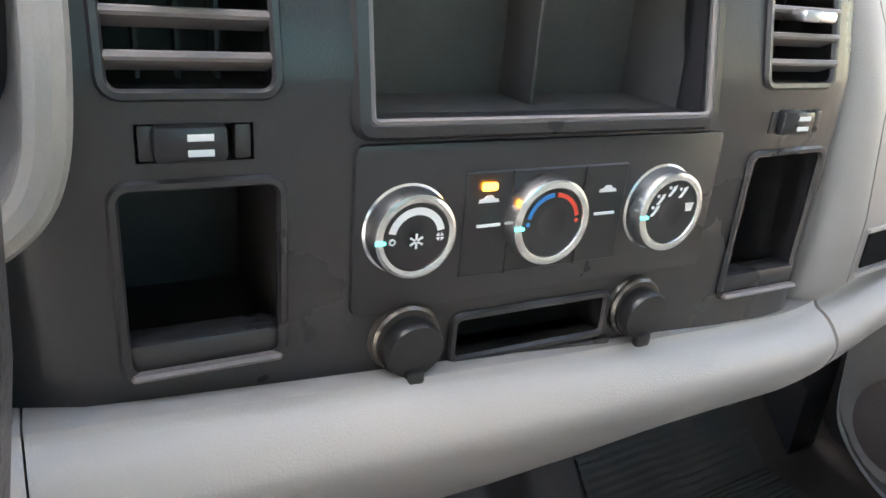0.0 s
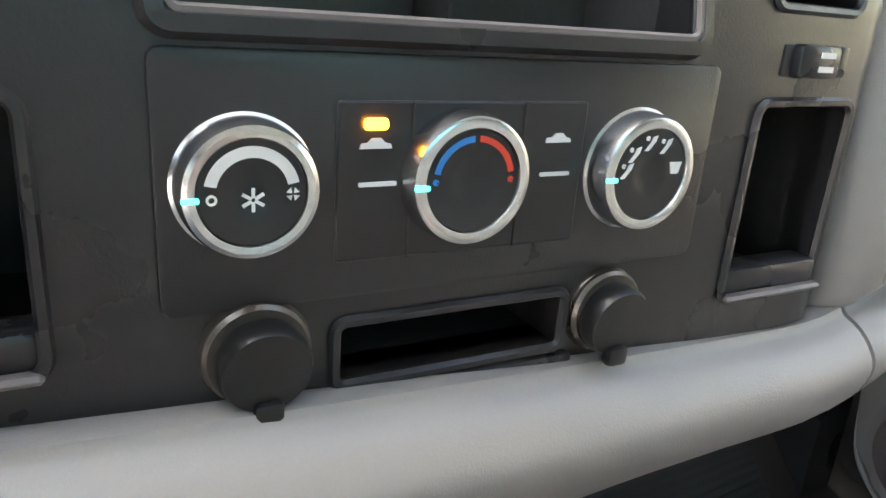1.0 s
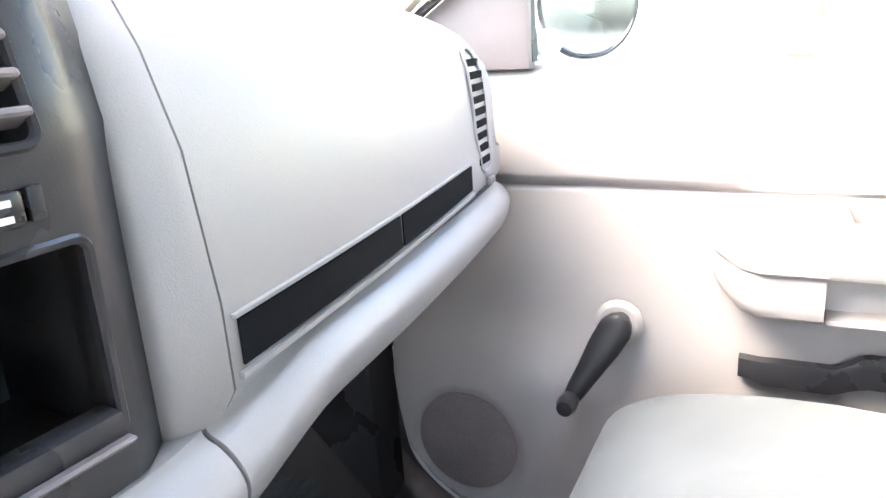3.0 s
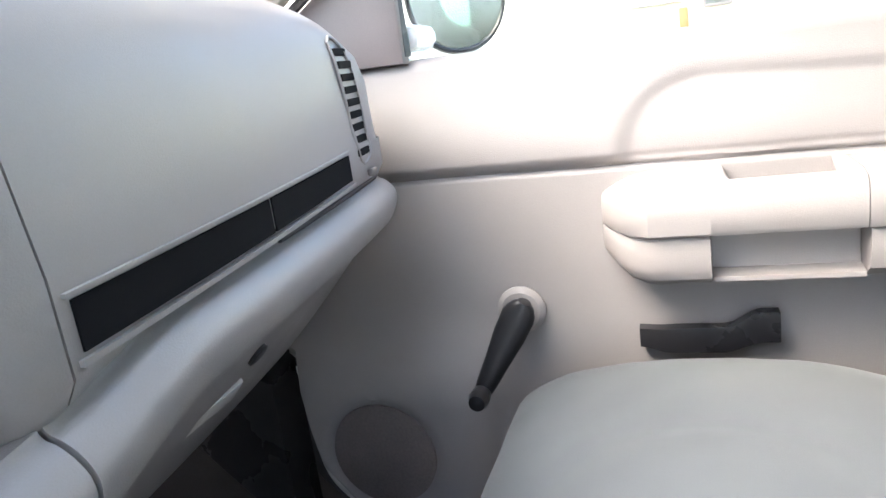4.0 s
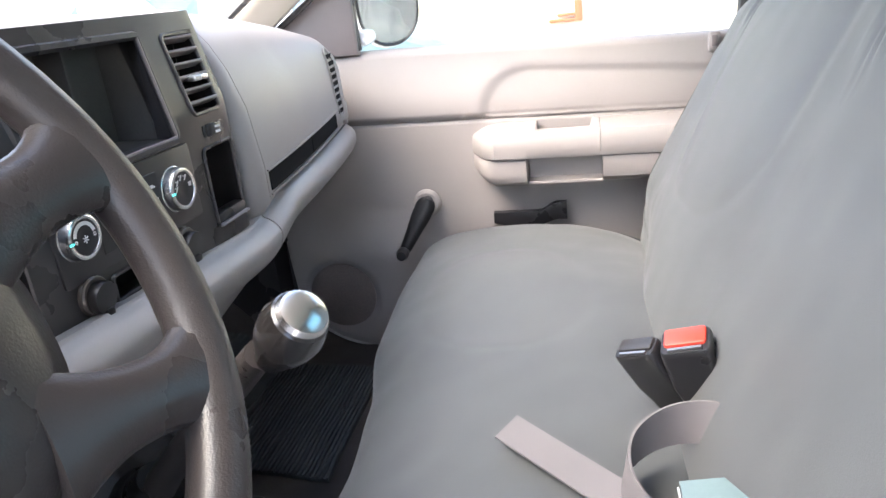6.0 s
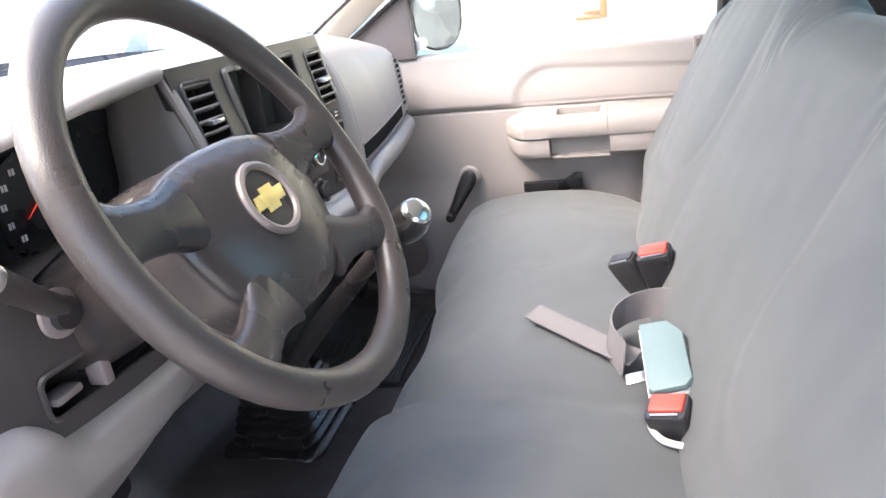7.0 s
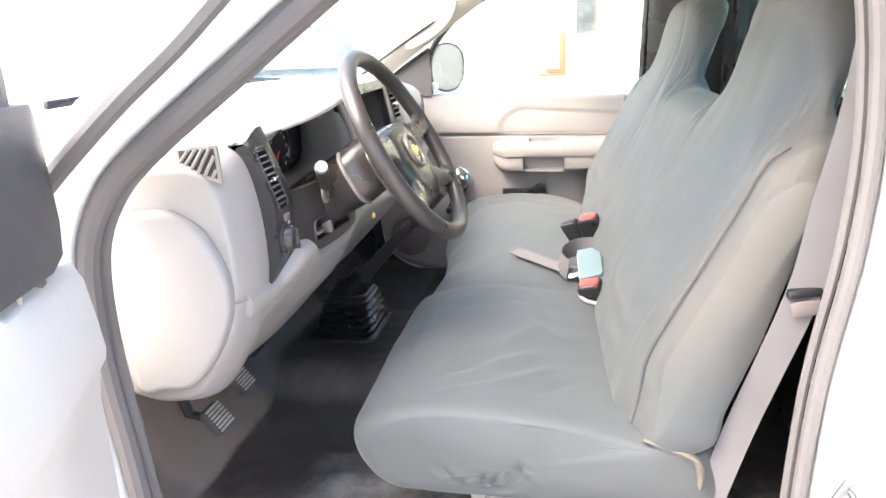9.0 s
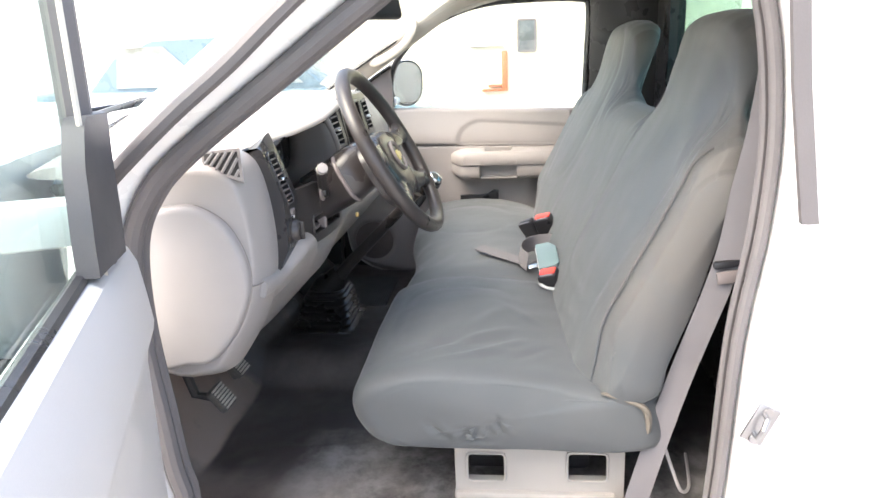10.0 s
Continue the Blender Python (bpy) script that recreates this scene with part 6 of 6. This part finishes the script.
part("foot", box((0.935, 0.515, 0.702), (0.09, 0.045, 0.032), 0.012), PAINT, om)


# ribbed mat on the passenger's floor
mat_ob = thing("floor_mat", "blue-grey ribbed rubber mat on the passenger's floor", "floor mat")


def mat_row(y, lift):
    x0 = lerp(0.365, 0.395, ease(0.50, 0.80, y)) + 0.13 * ease(0.806, 0.815, y)
    x1 = 0.735 - 0.05 * ease(0.80, 0.845, y)
    top = [(lerp(x0, x1, k / 16), y, floor_z(lerp(x0, x1, k / 16), y) + lift) for k in range(17)]
    return top + [(p[0], p[1], p[2] - 0.006 - lift * 0.4) for p in reversed(top)]


rows = []
for k in range(40):
    y = 0.50 + 0.0085 * k
    rows += [mat_row(y, 0.010), mat_row(y + 0.0035, 0.010), mat_row(y + 0.0045, 0.0065), mat_row(y + 0.0078, 0.0065)]
part("ribbed_sheet", loft(rows), MATBLUE, mat_ob)

# ---------------------------------------------------------------- driver's door, standing open
ddoor = thing("driver_door", "open driver's door with light grey inner panel and clear glass", "door")
DH = Vector((-0.930, 0.625, 0))
DD = Vector((-0.930, -0.367, 0))
DN = Vector((0.367, -0.930, 0))


def on_door(s, z, out=0.0):
    return DH + DD * s + DN * (out + 0.030) + Vector((0, 0, z))


rings = []
for s in np.linspace(0.03, 1.02, 26):
    top = 0.66 + 0.010 * math.sin(s * 2)
    rings.append([on_door(s, z, o) for z, o in ((-0.12, -0.045), (-0.10, -0.024), (0.05, -0.020), (0.25, -0.022 + 0.006 * ease(0.3, 0.5, s)), (0.47, -0.018), (0.505, -0.013), (0.520, -0.003), (0.535, 0.0), (0.58, -0.004), (0.63, -0.010), (top - 0.008, -0.020), (top, -0.032), (top, -0.060), (0.60, -0.085), (-0.12, -0.085))])
part("inner_panel", loft(rings), PANELGREY, ddoor, "light grey moulded inner panel")
part("glass_seal", tube([on_door(s, 0.668, -0.045) for s in np.linspace(0.10, 1.0, 10)], 0.010, 8), BLACKRUBBER, ddoor)
dg = part("window_pane", loft([[on_door(0.12, z, -0.048), on_door(1.0, z, -0.048), on_door(1.0, z, -0.052), on_door(0.12, z, -0.052)] for z in (0.62, 1.02)]), DOORGLASS, ddoor, "clear door glass", 0)
dg.visible_shadow = False
part("window_frame", tube([on_door(0.125, 0.64, -0.040), on_door(0.120, 0.80, -0.040), on_door(0.105, 1.10, -0.040)], 0.020, 8), RUBBER, ddoor, "dark grey front frame upright")
part("frame_bead", tube([on_door(0.188, 0.64, -0.026), on_door(0.183, 0.80, -0.026), on_door(0.168, 1.10, -0.026)], 0.004, 6), BEIGETRIM, ddoor)
rings = []
for z, a, b in ((0.672, 0.058, 0.246), (0.71, 0.046, 0.243), (0.80, 0.050, 0.220), (0.826, 0.054, 0.200), (0.842, 0.060, 0.185), (0.851, 0.075, 0.165)):
    rings.append([on_door(a, z, -0.045), on_door(a, z, -0.018), on_door((a + b) / 2 - 0.02, z, -0.006), on_door(b, z, -0.020), on_door(b, z, -0.045)])
part("mirror_cover", loft(rings), PATCHGREY, ddoor, "dark grey mirror cover patch")
dm = thing("side_mirror", "dark housed driver's side mirror beyond the open door glass", "side mirror")
part("housing", box(tuple(on_door(0.24, 0.77, -0.22)), (0.10, 0.16, 0.17), 0.03, 3, m=Euler((0, 0, radians(24))).to_matrix().to_4x4()), PAINT, dm)
part("foot", box(tuple(on_door(0.14, 0.72, -0.10)), (0.06, 0.12, 0.06), 0.015, m=Euler((0, 0, radians(24))).to_matrix().to_4x4()), PAINT, dm)
# grey windscreen edge strip outside the pillar
outer_seal = finish(tube(curve_pts([(-0.955, 0.68, 0.68), (-0.955, 0.625, 0.742), (-0.955, 0.515, 0.835), (-0.955, 0.42, 0.905), (-0.95, 0.33, 0.98), (-0.93, 0.20, 1.08)], 4), 0.013, 8), "pillar_seal", RUBBER)
tagged(outer_seal, "grey rubber seal along the outside of the pillar", "trim", "", "structure")


# ---------------------------------------------------------------- yard beyond the windows
wall = add_structure("backdrop", box((5.2, -0.6, 0.6), (0.2, 7.0, 3.2), 0), PLASTER, "cream plastered yard wall in sunlight")
add_structure("backdrop_far", box((5.6, 7.5, 0.9), (0.25, 9.0, 3.4), 0), WHITEWASH, "whitewashed yard wall in sunlight")
hatch = thing("wall_hatch", "grey glazed hatch in the cream yard wall", "window")
part("pane", box((5.09, -0.08, 0.94), (0.03, 0.15, 0.27), 0.005), WINDOWGREY, hatch)
part("frame", tube([(5.08, -0.08 + a, 0.94 + b) for a, b in rounded(0.16, 0.28, 0.01, 2)], 0.010, 6, True, up=(1, 0, 0)), SPOKEGREY, hatch)
rack = thing("wall_bracket", "faded orange steel bracket fixed to the yard wall", "bracket")
part("post", box((5.075, 0.128, 0.625), (0.052, 0.055, 0.37), 0.006), ORANGE, rack)
for z, w in ((0.452, 0.19), (0.492, 0.13)):
    part("rail", box((5.075, 0.155 + w / 2, z), (0.045, w, 0.022), 0.005), ORANGE, rack)
part("rod", box((5.08, 0.29, 0.852), (0.04, 0.33, 0.008), 0.002), SPOKEGREY, rack, "thin dark rod")

# loose cable on the floor behind the seat
cable = thing("cable", "thin pale cable lying on the floor behind the seat", "cable")
part("wire", tube(curve_pts([(-0.66, -0.235, 0.17), (-0.665, -0.255, 0.11), (-0.66, -0.275, 0.06), (-0.62, -0.30, 0.045), (-0.50, -0.32, 0.042)], 5), 0.0035, 6), PANELGREY, cable)


# ---------------------------------------------------------------- parked car by the yard wall
car = thing("parked_car", "pale blue parked car beyond the passenger window", "car")


def across(profile, spans):
    """A side profile (y, z) carried across the car, drawn in at the flanks."""
    cy = sum(p[0] for p in profile) / len(profile)
    cz = min(p[1] for p in profile)
    return loft([[(x, lerp(cy, y, f), lerp(cz, z, f)) for y, z in profile] for x, f in spans])


hull = [(0.52, -0.36), (0.50, -0.05), (0.53, 0.18), (0.60, 0.36), (0.78, 0.48), (1.02, 0.56), (1.40, 0.62), (3.40, 0.64), (4.20, 0.60), (4.36, 0.45), (4.40, -0.05), (4.36, -0.36)]
part("body", across(hull, ((3.40, 0.965), (3.43, 0.985), (3.52, 1.0), (4.78, 1.0), (4.87, 0.985), (4.90, 0.965))), CARBLUE, car, "pale blue painted body")
roof_line = [(1.36, 0.60), (1.62, 0.82), (1.95, 1.00), (2.25, 1.04), (2.80, 1.03), (3.15, 0.90), (3.42, 0.62)]
part("cabin", across(roof_line, ((3.50, 0.93), (3.58, 0.98), (3.70, 1.0), (4.60, 1.0), (4.72, 0.98), (4.80, 0.93))), CARBLUE, car)
for a, b in (((1.62, 0.66), (2.30, 0.98)), ((2.38, 0.66), (3.10, 0.96))):
    part("side_window", loft([[(x, a[0], a[1]), (x, b[0], a[1]), (x, b[0] - 0.05, b[1]), (x, a[0] + 0.30, b[1])] for x in (3.488, 3.51)]), CARGLASS, car, "dark side window")
part("windscreen", loft([[(3.66, 1.40, 0.64 + h), (4.64, 1.40, 0.64 + h), (4.56, 1.93, 1.00 + h), (3.74, 1.93, 1.00 + h)] for h in (-0.01, 0.012)]), CARGLASS, car)
for y in (1.16, 3.62):
    for x, turned in ((3.44, -90), (4.86, 90)):
        w = part("wheel", revolve([(0.20, -0.09), (0.29, -0.09), (0.31, -0.06), (0.31, 0.06), (0.29, 0.09), (0.20, 0.09)], 28, pose(x, y, -0.31, 0, turned, 0)), BLACKRUBBER, car, "black tyre")
        part("rim", revolve([(0.20, 0.06), (0.18, 0.085), (0.06, 0.075), (0.0001, 0.08)], 20, pose(x, y, -0.31, 0, turned, 0)), STEEL, w)
for x in (3.62, 4.68):
    part("headlight", box((x, 0.575, 0.26), (0.22, 0.06, 0.12), 0.02), PANELGREY, car)
